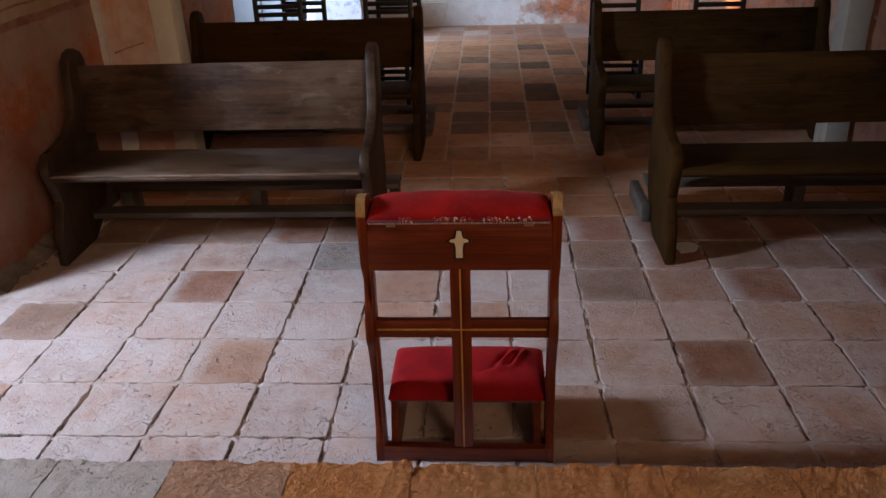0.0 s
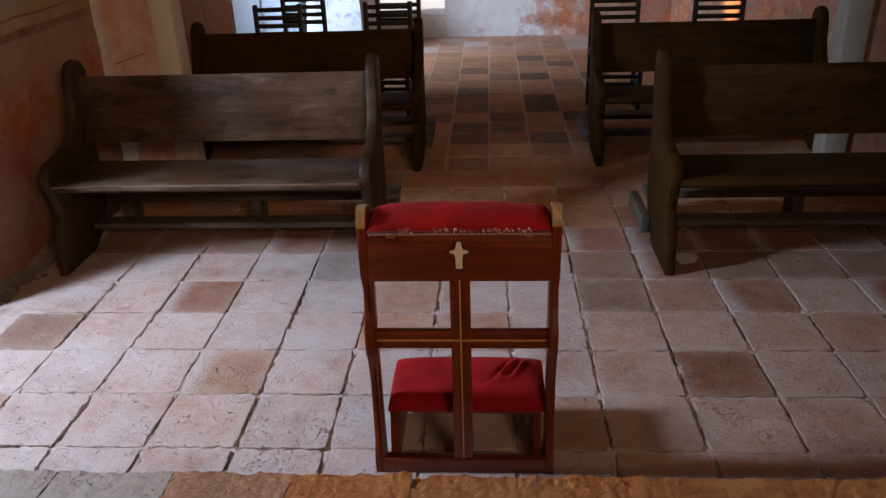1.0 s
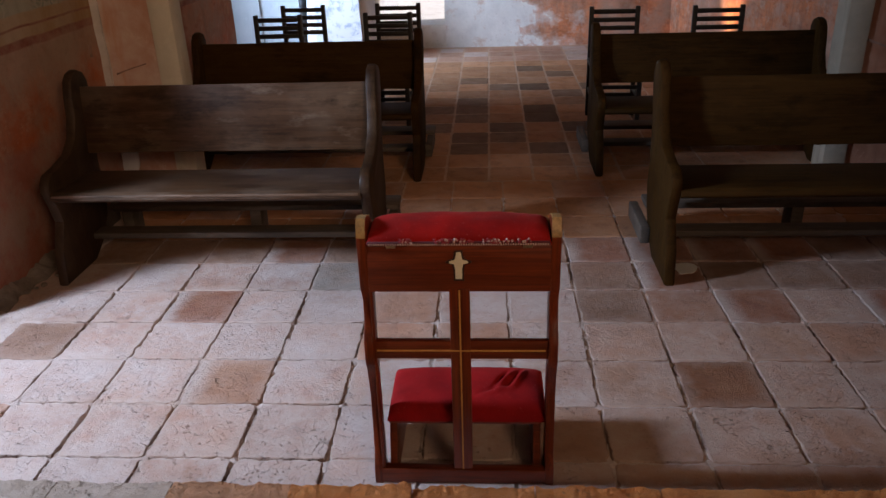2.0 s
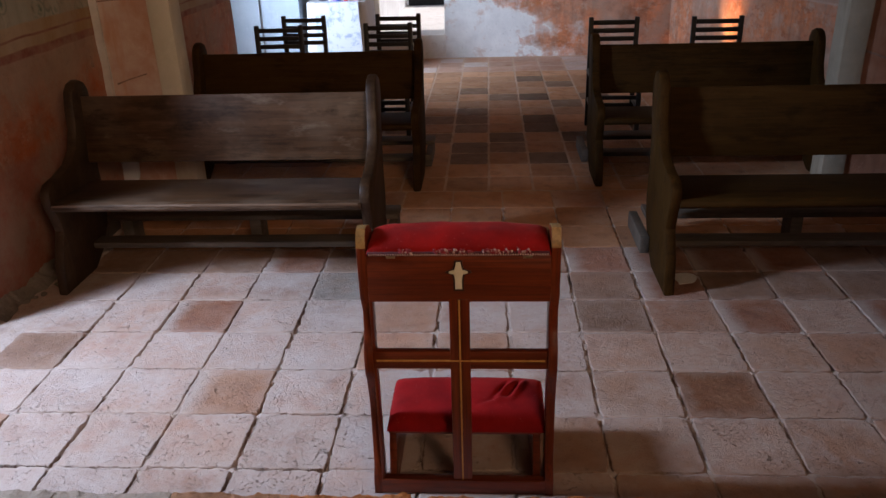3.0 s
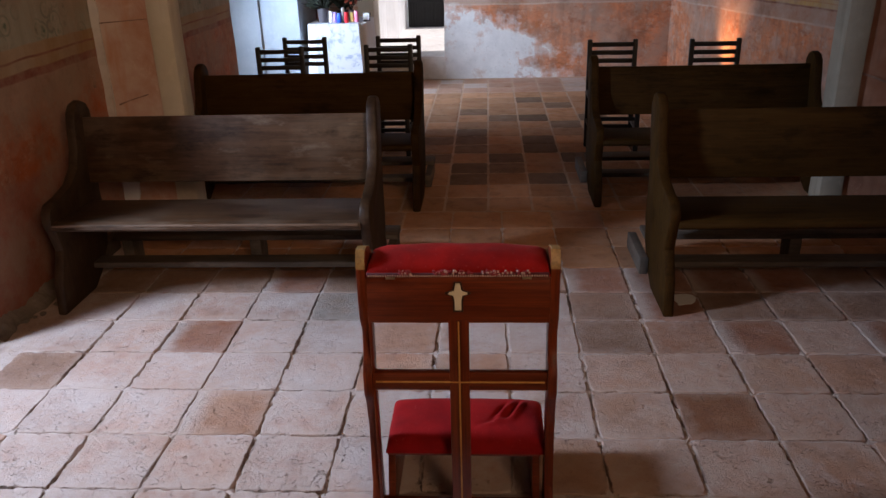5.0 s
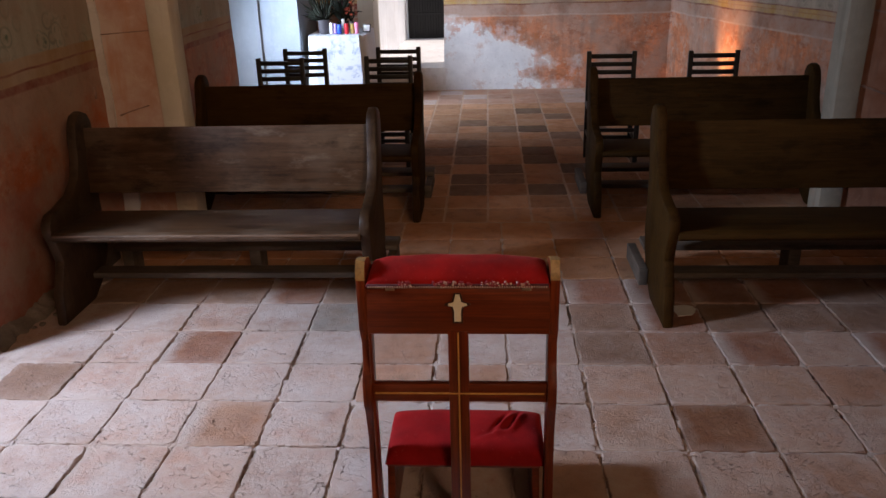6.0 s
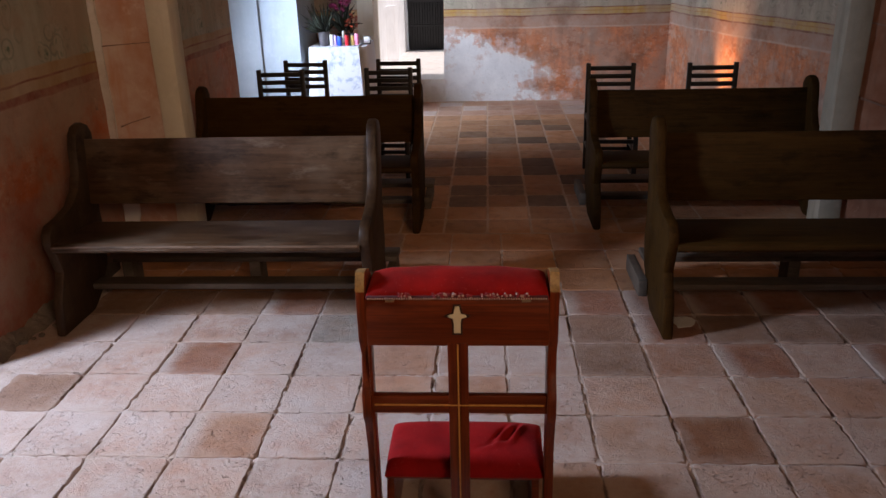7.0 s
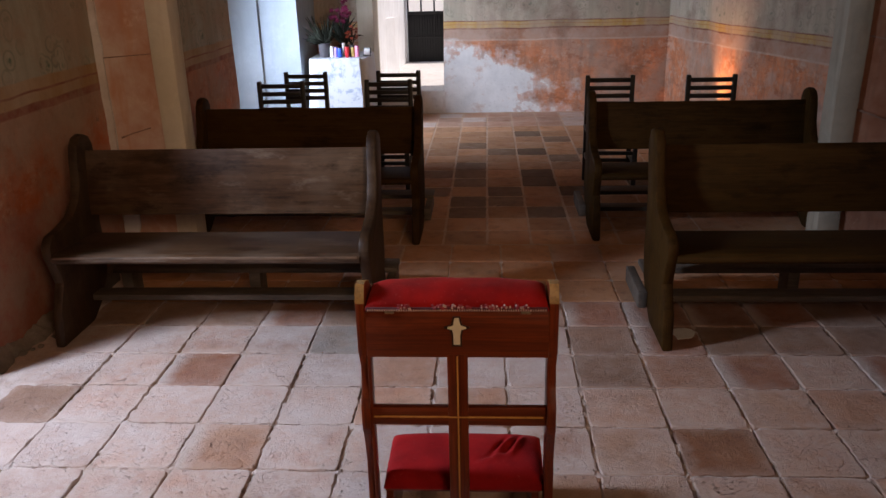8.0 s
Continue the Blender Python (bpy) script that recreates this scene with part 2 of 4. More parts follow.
VELVET_FADED = velvet("faded_red_velvet", (0.34, 0.008, 0.009), (0.19, 0.004, 0.005))


def plain(name, colour, rough=0.6, vary=0.15, scale=14, metal=0.0, bump=0.1):
    n = Nodes(name)
    at = n.own_place()
    f = n.noise(at, scale, 5)
    c = n.mix(n.ramp(f, 0.25, 0.75), [v * (1 - vary) for v in colour], [min(1, v * (1 + vary)) for v in colour])
    return n.done(c, rough, n.relief(f, bump, 0.004), metal)


def mural(name, top, peel=(9, 9), lower=(0.46, 0.165, 0.075), near=False, skirting=0.0):
    """Old lime plaster: faded pattern above a painted ochre band, worn terracotta dado below, bare white plaster where it has come off.
    top: height of the band's upper edge. peel: the x at which the bare plaster ends and its height."""
    n = Nodes(name)
    at = n.world_place(False)
    xyz = n.add("ShaderNodeSeparateXYZ")
    n.link(at, xyz.inputs[0])
    wob = n.math("MULTIPLY", n.math("SUBTRACT", n.noise(at, 2.0, 3), 0.5), 0.035)
    z = n.math("ADD", xyz.outputs[2], wob)
    big, mid, fine = n.noise(at, 1.6, 5, 0.6), n.noise(at, 6.0, 7, 0.68), n.noise(at, 38, 4, 0.65)
    drip = n.noise(n.scaled(at, 7.0, 7.0, 0.8), 1.6, 5, 0.6)
    # dado
    dado = n.mix(n.ramp(mid, 0.34, 0.66), lower, [min(1, v * 1.55 + 0.03) for v in lower])
    dado = n.mix(n.math("MULTIPLY", n.ramp(big, 0.48, 0.62), 0.75), dado, (0.46, 0.29, 0.22))
    dado = n.mix(n.math("MULTIPLY", n.ramp(n.noise(at, 3.3, 6, 0.7), 0.55, 0.68), 0.6), dado, (0.52, 0.40, 0.34))
    dado = n.mix(n.math("MULTIPLY", n.ramp(drip, 0.5, 0.66), 0.45), dado, (0.22, 0.13, 0.10))
    dado = n.mix(n.math("MULTIPLY", n.ramp(n.noise(at, 8.5, 7, 0.75), 0.54, 0.62), 0.55), dado, (0.60, 0.44, 0.35))
    dado = n.mix(n.math("MULTIPLY", n.ramp(n.noise(n.scaled(at, 1, 1, 2.5), 5.5, 7, 0.75), 0.46, 0.38), 0.5), dado, (0.30, 0.09, 0.045))
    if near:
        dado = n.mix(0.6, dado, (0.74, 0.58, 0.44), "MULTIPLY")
    if skirting:
        tan = n.math("MULTIPLY", n.ramp(n.math("ADD", z, n.math("MULTIPLY", n.math("SUBTRACT", n.noise(at, 4, 6, 0.7), 0.5), 0.5)), skirting + 0.14, skirting + 0.30), 0.8)
        dado = n.mix(tan, dado, n.mix(n.ramp(mid, 0.35, 0.65), (0.27, 0.175, 0.125), (0.38, 0.27, 0.205)))
        blood = n.ramp(n.noise(at, 5.0, 8, 0.8, 0.6), 0.44, 0.60)
        dado = n.mix(n.math("MULTIPLY", blood, n.math("MULTIPLY", n.ramp(z, skirting + 0.42, skirting + 0.12), 0.75)), dado, (0.42, 0.10, 0.03))
        plum = n.mix(n.ramp(mid, 0.3, 0.7), (0.25, 0.085, 0.055), (0.36, 0.14, 0.095))
        dado = n.mix(n.math("MULTIPLY", n.ramp(n.math("ADD", z, n.math("MULTIPLY", n.math("SUBTRACT", mid, 0.5), 0.10)), skirting + 0.02, skirting - 0.02), 0.85), dado, plum)
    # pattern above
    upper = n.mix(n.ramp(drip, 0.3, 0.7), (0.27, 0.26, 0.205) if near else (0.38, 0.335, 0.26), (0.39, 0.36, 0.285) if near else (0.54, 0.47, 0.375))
    leaf = n.add("ShaderNodeTexVoronoi")
    n.link(n.scaled(at, 1, 1, 1), leaf.inputs["Vector"])
    leaf.inputs["Scale"].default_value = 9
    spots = n.math("MULTIPLY", n.ramp(leaf.outputs["Distance"], 0.3, 0.16), n.ramp(n.noise(at, 22, 4), 0.45, 0.6))
    upper = n.mix(n.math("MULTIPLY", spots, 0.85 if near else 0.6), upper, (0.09, 0.14, 0.10))
    ring = n.math("MULTIPLY", n.ramp(n.math("ABSOLUTE", n.math("SUBTRACT", leaf.outputs["Distance"], 0.42)), 0.07, 0.02), n.ramp(mid, 0.4, 0.6))
    upper = n.mix(n.math("MULTIPLY", ring, 0.6 if near else 0.35), upper, (0.13, 0.16, 0.13))
    pale = n.mix(n.ramp(mid, 0.35, 0.65), (0.42, 0.20, 0.125), (0.50, 0.34, 0.27))
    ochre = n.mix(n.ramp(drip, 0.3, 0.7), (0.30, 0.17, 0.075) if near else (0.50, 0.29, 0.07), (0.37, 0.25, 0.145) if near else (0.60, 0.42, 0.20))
    ochre = n.mix(n.math("MULTIPLY", n.ramp(big, 0.45, 0.6), 0.45), ochre, (0.46, 0.38, 0.30))
    maroon = n.mix(n.ramp(mid, 0.4, 0.7), (0.20, 0.065, 0.045), (0.34, 0.17, 0.12))

    def over(height):
        return n.ramp(z, height - 0.004, height + 0.004)

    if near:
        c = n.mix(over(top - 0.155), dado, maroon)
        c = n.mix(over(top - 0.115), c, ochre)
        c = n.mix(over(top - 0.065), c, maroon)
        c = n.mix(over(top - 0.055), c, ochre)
    else:
        line = n.math("MULTIPLY", over(top - 0.222), n.ramp(mid, 0.3, 0.45))
        c = n.mix(n.math("MULTIPLY", line, 0.7), dado, (0.58, 0.46, 0.38))
        c = n.mix(over(top - 0.205), c, pale)
        c = n.mix(over(top - 0.095), c, maroon)
        c = n.mix(over(top - 0.080), c, ochre)
        c = n.mix(over(top - 0.045), c, (0.45, 0.2, 0.08))
        c = n.mix(over(top - 0.038), c, ochre)
        c = n.mix(over(top - 0.010), c, maroon)
    c = n.mix(over(top), c, upper)
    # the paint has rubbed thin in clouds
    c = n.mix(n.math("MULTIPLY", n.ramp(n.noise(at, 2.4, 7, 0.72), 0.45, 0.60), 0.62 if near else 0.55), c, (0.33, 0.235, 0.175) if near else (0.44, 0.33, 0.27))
    c = n.mix(n.math("MULTIPLY", n.ramp(n.noise(at, 1.9, 6, 0.72), 0.48, 0.34), 0.2 if near else 0.5), c, (0.19, 0.11, 0.08))
    # bare plaster
    edge = n.math("ADD", n.math("MULTIPLY", n.math("SUBTRACT", n.noise(at, 3.1, 5, 0.6), 0.5), 2.3), n.math("MULTIPLY", n.math("SUBTRACT", n.noise(at, 16, 5, 0.7), 0.5), 0.6))
    reach = n.math("SUBTRACT", peel[0], xyz.outputs[0])
    low = n.math("SUBTRACT", n.math("ADD", peel[1], n.math("MULTIPLY", n.math("MAXIMUM", xyz.outputs[0], -0.1), -0.45)), xyz.outputs[2])
    near_edge = n.math("MINIMUM", n.math("MULTIPLY", reach, 0.8), n.math("MULTIPLY", low, 2.4))
    bare = n.math("MAXIMUM", n.math("MULTIPLY", n.ramp(n.math("ADD", near_edge, edge), -0.22, 0.10), 0.62), n.ramp(n.math("ADD", near_edge, edge), 0.02, 0.12))
    white = n.mix(n.ramp(mid, 0.3, 0.75), (0.62, 0.61, 0.61), (0.80, 0.79, 0.78))
    white = n.mix(n.math("MULTIPLY", n.ramp(n.noise(at, 4.5, 7, 0.7), 0.55, 0.66), 0.55), white, (0.50, 0.29, 0.21))
    c = n.mix(bare, c, white)
    c = n.mix(n.math("MULTIPLY", n.ramp(fine, 0.58, 0.74), 0.22), c, (0.14, 0.10, 0.08))
    height = n.math("ADD", n.math("ADD", n.math("MULTIPLY", mid, 0.7), n.math("MULTIPLY", fine, 0.25)), n.math("MULTIPLY", bare, -0.35))
    return n.done(c, 0.9, n.relief(height, 0.55, 0.012), spec=0.2)


MURAL_FAR = mural("far_mural_plaster", 1.045, (0.74, 0.66))
MURAL_RIGHT = mural("right_mural_plaster", 1.06, (-99, 0))
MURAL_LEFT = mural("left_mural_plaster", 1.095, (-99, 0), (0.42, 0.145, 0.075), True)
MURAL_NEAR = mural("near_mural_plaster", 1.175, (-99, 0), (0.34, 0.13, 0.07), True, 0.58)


def limewash(name, a, b, stain, amount=0.3):
    n = Nodes(name)
    at = n.world_place(False)
    mid, fine = n.noise(at, 3.5, 6, 0.65), n.noise(at, 45, 3)
    streak = n.noise(n.scaled(at, 8, 8, 1.0), 1.4, 5)
    c = n.mix(n.ramp(mid, 0.36, 0.64), a, b)
    c = n.mix(n.math("MULTIPLY", n.ramp(streak, 0.52, 0.66), amount), c, stain)
    flake = n.math("MULTIPLY", n.ramp(n.noise(at, 9, 8, 0.75, 0.4), 0.53, 0.60), n.ramp(n.noise(at, 1.7, 3), 0.42, 0.6))
    c = n.mix(n.math("MULTIPLY", flake, amount * 0.7), c, [min(0.8, v * 1.15 + 0.04) for v in b])
    return n.done(c, 0.9, n.relief(n.math("ADD", mid, n.math("MULTIPLY", fine, 0.2)), 0.4, 0.012), spec=0.2)


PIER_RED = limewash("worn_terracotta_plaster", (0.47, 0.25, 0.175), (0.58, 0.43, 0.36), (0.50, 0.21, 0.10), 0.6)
# terracotta again, darkened to put the right pier's shade into its colour
PIER_RED_SHADED = limewash("shaded_terracotta_plaster", (0.27, 0.115, 0.065), (0.38, 0.205, 0.14), (0.20, 0.105, 0.07), 0.7)
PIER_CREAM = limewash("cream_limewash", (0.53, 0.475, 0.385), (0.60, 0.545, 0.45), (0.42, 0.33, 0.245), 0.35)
# the cream edge darkened likewise for the shaded right pier
PIER_CREAM_SHADED = limewash("shaded_cream_limewash", (0.25, 0.22, 0.17), (0.33, 0.285, 0.22), (0.19, 0.145, 0.10), 0.5)
# white reveal and shutter, with the sky's blue light mixed into the colour
SHUTTER = limewash("skylit_white_paint", (0.33, 0.385, 0.44), (0.38, 0.435, 0.49), (0.28, 0.325, 0.365))
WHITEWASH = limewash("whitewash", (0.72, 0.73, 0.74), (0.80, 0.81, 0.82), (0.55, 0.52, 0.5))
EDGE_WORN = limewash("chipped_plaster_edge", (0.42, 0.36, 0.32), (0.62, 0.57, 0.53), (0.52, 0.20, 0.07), 0.9)
# ochre chosen for the unseen ceiling so that it reflects warm light
CEILING = limewash("warm_bounce_ceiling", (0.62, 0.33, 0.14), (0.68, 0.39, 0.18), (0.45, 0.22, 0.09))
STONE = clay("pale_stone_floor", (0.70, 0.67, 0.63), (0.78, 0.76, 0.73), (0.45, 0.38, 0.33), 0.3, 0.1)
EARTH = clay("dry_earth", (0.62, 0.57, 0.50), (0.68, 0.63, 0.57), (0.4, 0.32, 0.24), 0.2, 0.0)
DARK_IRON = plain("black_painted_iron", (0.005, 0.005, 0.006), 0.6, 0.3, 20, 0.0)
OLD_LINE = plain("faded_brown_line", (0.26, 0.155, 0.115), 0.9, 0.5, 9)
RUBBLE = clay("grey_rubble", (0.17, 0.14, 0.115), (0.34, 0.29, 0.25), (0.08, 0.065, 0.055), 0.2, 0.3)
CLOTH = plain("white_table_linen", (0.62, 0.63, 0.65), 0.9, 0.06, 10)
LACE = printed()
BRASS = plain("hinge_brass", (0.55, 0.5, 0.4), 0.35, 0.2, 30, 1.0)
IVORY = plain("ivory_enamel", (0.66, 0.6, 0.46), 0.4, 0.1, 30)
DARK_METAL = plain("dark_emblem_back", (0.03, 0.012, 0.008), 0.5, 0.3, 30)
BRAID = plain("dark_wine_braid", (0.07, 0.008, 0.012), 0.8, 0.3, 80)
BEADS = plain("pale_braid_stitches", (0.46, 0.30, 0.28), 0.8, 0.5, 120)
RED_BEADS = plain("red_braid_knots", (0.24, 0.02, 0.028), 0.7, 0.5, 120)
PAPER = plain("white_paper_scrap", (0.75, 0.75, 0.73), 0.9, 0.05)
LEAF = plain("dark_green_leaf", (0.008, 0.012, 0.005), 0.85, 0.4, 9)
ORCHID = plain("magenta_orchid_petal", (0.11, 0.004, 0.03), 0.6, 0.3, 16)
ORANGE_PETAL = plain("orange_red_petal", (0.24, 0.035, 0.012), 0.6, 0.4, 16)
POT = plain("grey_ceramic", (0.075, 0.068, 0.078), 0.5, 0.1)


# ---- builders ----
def bevelled(bm, width, segments=2):
    if width > 0:
        bmesh.ops.bevel(bm, geom=list(bm.edges), offset=width, segments=segments, profile=0.5, affect="EDGES", clamp_overlap=True)
    return bm


def box(x0, x1, y0, y1, z0, z1, bevel=0.0, into=None):
    bm = bmesh.new()
    m = Matrix.LocRotScale(((x0 + x1) / 2, (y0 + y1) / 2, (z0 + z1) / 2), None, (x1 - x0, y1 - y0, z1 - z0))
    bmesh.ops.create_cube(bm, size=1.0, matrix=m)
    bevelled(bm, bevel)
    return merged(into, bm)


def merged(into, bm):
    if into is None:
        return bm
    keep = bpy.data.meshes.new("joined")
    bm.to_mesh(keep)
    bm.free()
    into.from_mesh(keep)
    bpy.data.meshes.remove(keep)
    return into


def prism(outline, axis, a0, a1, bevel=0.0, into=None):
    """An outline drawn in the two other axes, in their order, pushed along one axis."""
    bm = bmesh.new()

    def at(p, a):
        q = list(p)
        q.insert("xyz".index(axis), a)
        return bm.verts.new(q)

    low, high = [at(p, a0) for p in outline], [at(p, a1) for p in outline]
    bm.faces.new(low), bm.faces.new(high[::-1])
    for i in range(len(low)):
        j = (i + 1) % len(low)
        bm.faces.new((low[j], low[i], high[i], high[j]))
    bmesh.ops.recalc_face_normals(bm, faces=list(bm.faces))
    if bevel > 0:
        rim = [e for e in bm.edges if abs(e.verts[0].co["xyz".index(axis)] - e.verts[1].co["xyz".index(axis)]) < 1e-6]
        bmesh.ops.bevel(bm, geom=rim, offset=bevel, segments=2, profile=0.5, affect="EDGES", clamp_overlap=True)
    return merged(into, bm)


def lathe(profile, x=0, y=0, z=0, segments=14, into=None):
    bm = bmesh.new()
    rings = [[bm.verts.new((x + r * math.cos(2 * math.pi * i / segments), y + r * math.sin(2 * math.pi * i / segments), z + h))
              for i in range(segments)] for r, h in profile]
    for a, b in zip(rings, rings[1:]):
        for i in range(segments):
            j = (i + 1) % segments
            bm.faces.new((a[i], a[j], b[j], b[i]))
    bm.faces.new(rings[0][::-1]), bm.faces.new(rings[-1])
    return merged(into, bm)


def roughened(bm, step, amount, scale=2.2):
    """Cut every step metres, then push in and out a little, as hand-laid plaster is."""
    lo = [min(v.co[k] for v in bm.verts) for k in range(3)]
    hi = [max(v.co[k] for v in bm.verts) for k in range(3)]
    for k in range(3):
        a = lo[k] + step
        while a < hi[k] - step * 0.3:
            normal = [0, 0, 0]
            normal[k] = 1
            spot = [0, 0, 0]
            spot[k] = a
            bmesh.ops.bisect_plane(bm, geom=list(bm.verts) + list(bm.edges) + list(bm.faces), plane_co=spot, plane_no=normal)
            a += step
    for v in bm.verts:
        v.co += noise.noise_vector(v.co * scale) * amount
    return bm


def finish(ob, bm, material, smooth=False):
    mesh = ob.data
    bm.to_mesh(mesh)
    bm.free()
    mesh.materials.append(material)
    if smooth:
        mesh.shade_smooth()
        mesh.set_sharp_from_angle(angle=radians(40))
    return ob


def part(name, bm, material, parent, label="", smooth=True):
    ob = finish(new(name, bpy.data.meshes.new(name)), bm, material, smooth)
    ob.parent = parent
    return tagged(ob, label)


def thing(name, label, category, m=None, group="", kind=""):
    ob = new(name)
    ob.empty_display_size = 0.1
    if m is not None:
        ob.matrix_basis = m
    return tagged(ob, label, category, group, kind)


def solid(name, bm, material, label, category, m=None, group="", kind="", smooth=True):
    ob = finish(new(name, bpy.data.meshes.new(name)), bm, material, smooth)
    if m is not None:
        ob.matrix_basis = m
    return tagged(ob, label, category, group, kind)


# ---- the room ----
LEFT, BACK, FAR, TOP, THICK, DEEP = -2.22, -1.6, 9.30, 3.5, 0.46, 0.95
RIGHT_LINE = [(2.42, BACK), (2.42, 4.42), (2.74, 4.58), (2.72, 6.30), (2.28, 8.0), (2.06, FAR)]

solid("ground", box(-600, 600, -600, 600, -0.6, -0.10), EARTH, "dry brown earth outside the building", "ground", kind="structure", smooth=False)

wall = box(LEFT - DEEP, LEFT, BACK, 1.35, -0.1, TOP)
box(LEFT - DEEP, LEFT, 1.35, 2.86, 2.55, TOP, into=wall)
box(LEFT - DEEP, LEFT, 2.86, 4.44, -0.1, TOP, into=wall)
# unseen blocks added at the deep opening's outer face, a slot that trims the door light
box(LEFT - DEEP, LEFT - DEEP + 0.16, 1.36, 1.77, -0.1, 2.56, into=wall)
box(LEFT - DEEP, LEFT - DEEP + 0.16, 2.42, 2.85, -0.1, 2.56, into=wall)
box(LEFT - DEEP, LEFT - DEEP + 0.16, 1.78, 2.41, 2.36, 2.56, into=wall)
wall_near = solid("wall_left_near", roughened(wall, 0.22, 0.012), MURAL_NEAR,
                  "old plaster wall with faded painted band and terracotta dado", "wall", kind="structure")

wall = box(LEFT - DEEP, LEFT, 4.44, 6.92, -0.1, TOP)
box(LEFT - DEEP, LEFT, 6.92, 8.42, 2.35, TOP, into=wall)
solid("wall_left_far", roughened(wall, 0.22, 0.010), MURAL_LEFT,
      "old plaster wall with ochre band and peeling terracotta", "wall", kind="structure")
jamb = box(LEFT - DEEP, -1.985, 8.42, FAR, -0.1, TOP)
solid("window_reveal", roughened(jamb, 0.3, 0.003), SHUTTER, "whitewashed side of a daylit opening", "reveal", kind="structure")
# white leaf of a shutter folded back against the outer wall
shutter = box(-3.10, -2.395, 8.385, 8.408, 0.02, 2.3, 0.006)
solid("window_shutter", shutter, SHUTTER, "white painted shutter folded back against the deep reveal", "shutter")

wall = box(-0.50, 2.06 + THICK, FAR, FAR + THICK, -0.1, TOP)
solid("wall_far", roughened(wall, 0.22, 0.010), MURAL_FAR,
      "mural plaster wall with ochre band, the lower paint fallen off to white", "wall", kind="structure")
wall = box(-2.0, -1.49, FAR, FAR + THICK, -0.1, TOP)
solid("wall_far_left", roughened(wall, 0.22, 0.010), MURAL_RIGHT,
      "short mural plaster wall behind the flower table", "wall", kind="structure")
post = box(-1.49, -1.31, FAR - 0.03, FAR + THICK, -0.1, TOP)
solid("opening_jamb", roughened(post, 0.22, 0.006), PIER_CREAM, "cream plastered jamb of the passage opening", "jamb", kind="structure")
solid("wall_over_opening", roughened(box(-1.31, -0.50, FAR, FAR + THICK, 2.3, TOP), 0.3, 0.006), MURAL_FAR,
      "painted plaster above the passage opening", "wall", kind="structure")


def wall_along(name, p, q, material, label):
    a, b = Vector((*p, 0)), Vector((*q, 0))
    out = Vector(((b - a).y, -(b - a).x, 0)).normalized() * THICK
    bm = prism([(a.x, a.y), (b.x, b.y), (b + out).to_tuple()[:2], (a + out).to_tuple()[:2]], "z", -0.1, TOP)
    return solid(name, roughened(bm, 0.22, 0.010), material, label, "wall", kind="structure")


wall = box(2.42, 2.42 + THICK, BACK, 4.42, -0.1, TOP)
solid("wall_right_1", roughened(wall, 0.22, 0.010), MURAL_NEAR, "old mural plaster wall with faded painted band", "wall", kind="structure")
for k, (p, q) in enumerate(zip(RIGHT_LINE[1:], RIGHT_LINE[2:])):
    wall_along("wall_right_%d" % (k + 2), p, q, MURAL_RIGHT, "old mural plaster wall with ochre band over terracotta")
# out of view; the high gap is made only to let the fill lamp in
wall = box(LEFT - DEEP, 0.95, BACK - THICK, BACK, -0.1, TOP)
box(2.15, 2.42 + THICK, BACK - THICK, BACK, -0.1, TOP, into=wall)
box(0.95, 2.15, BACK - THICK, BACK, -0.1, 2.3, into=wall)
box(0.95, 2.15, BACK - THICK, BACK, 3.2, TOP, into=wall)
solid("wall_back", wall, PIER_RED, "unseen terracotta plaster wall, its high opening added for the warm fill lamp", "wall", kind="structure")
solid("ceiling", box(LEFT - DEEP, 2.74 + THICK, BACK - THICK, FAR + THICK, TOP, TOP + 0.25), CEILING, "unseen ceiling, coloured ochre to warm the bounced light", "ceiling", kind="structure")

part("scratch", prism([(4.312, 0.857), (4.319, 0.857), (4.324, 0.922), (4.314, 0.922)], "x", LEFT - 0.01, LEFT + 0.008), OLD_LINE, wall_near, "short dark scratch")
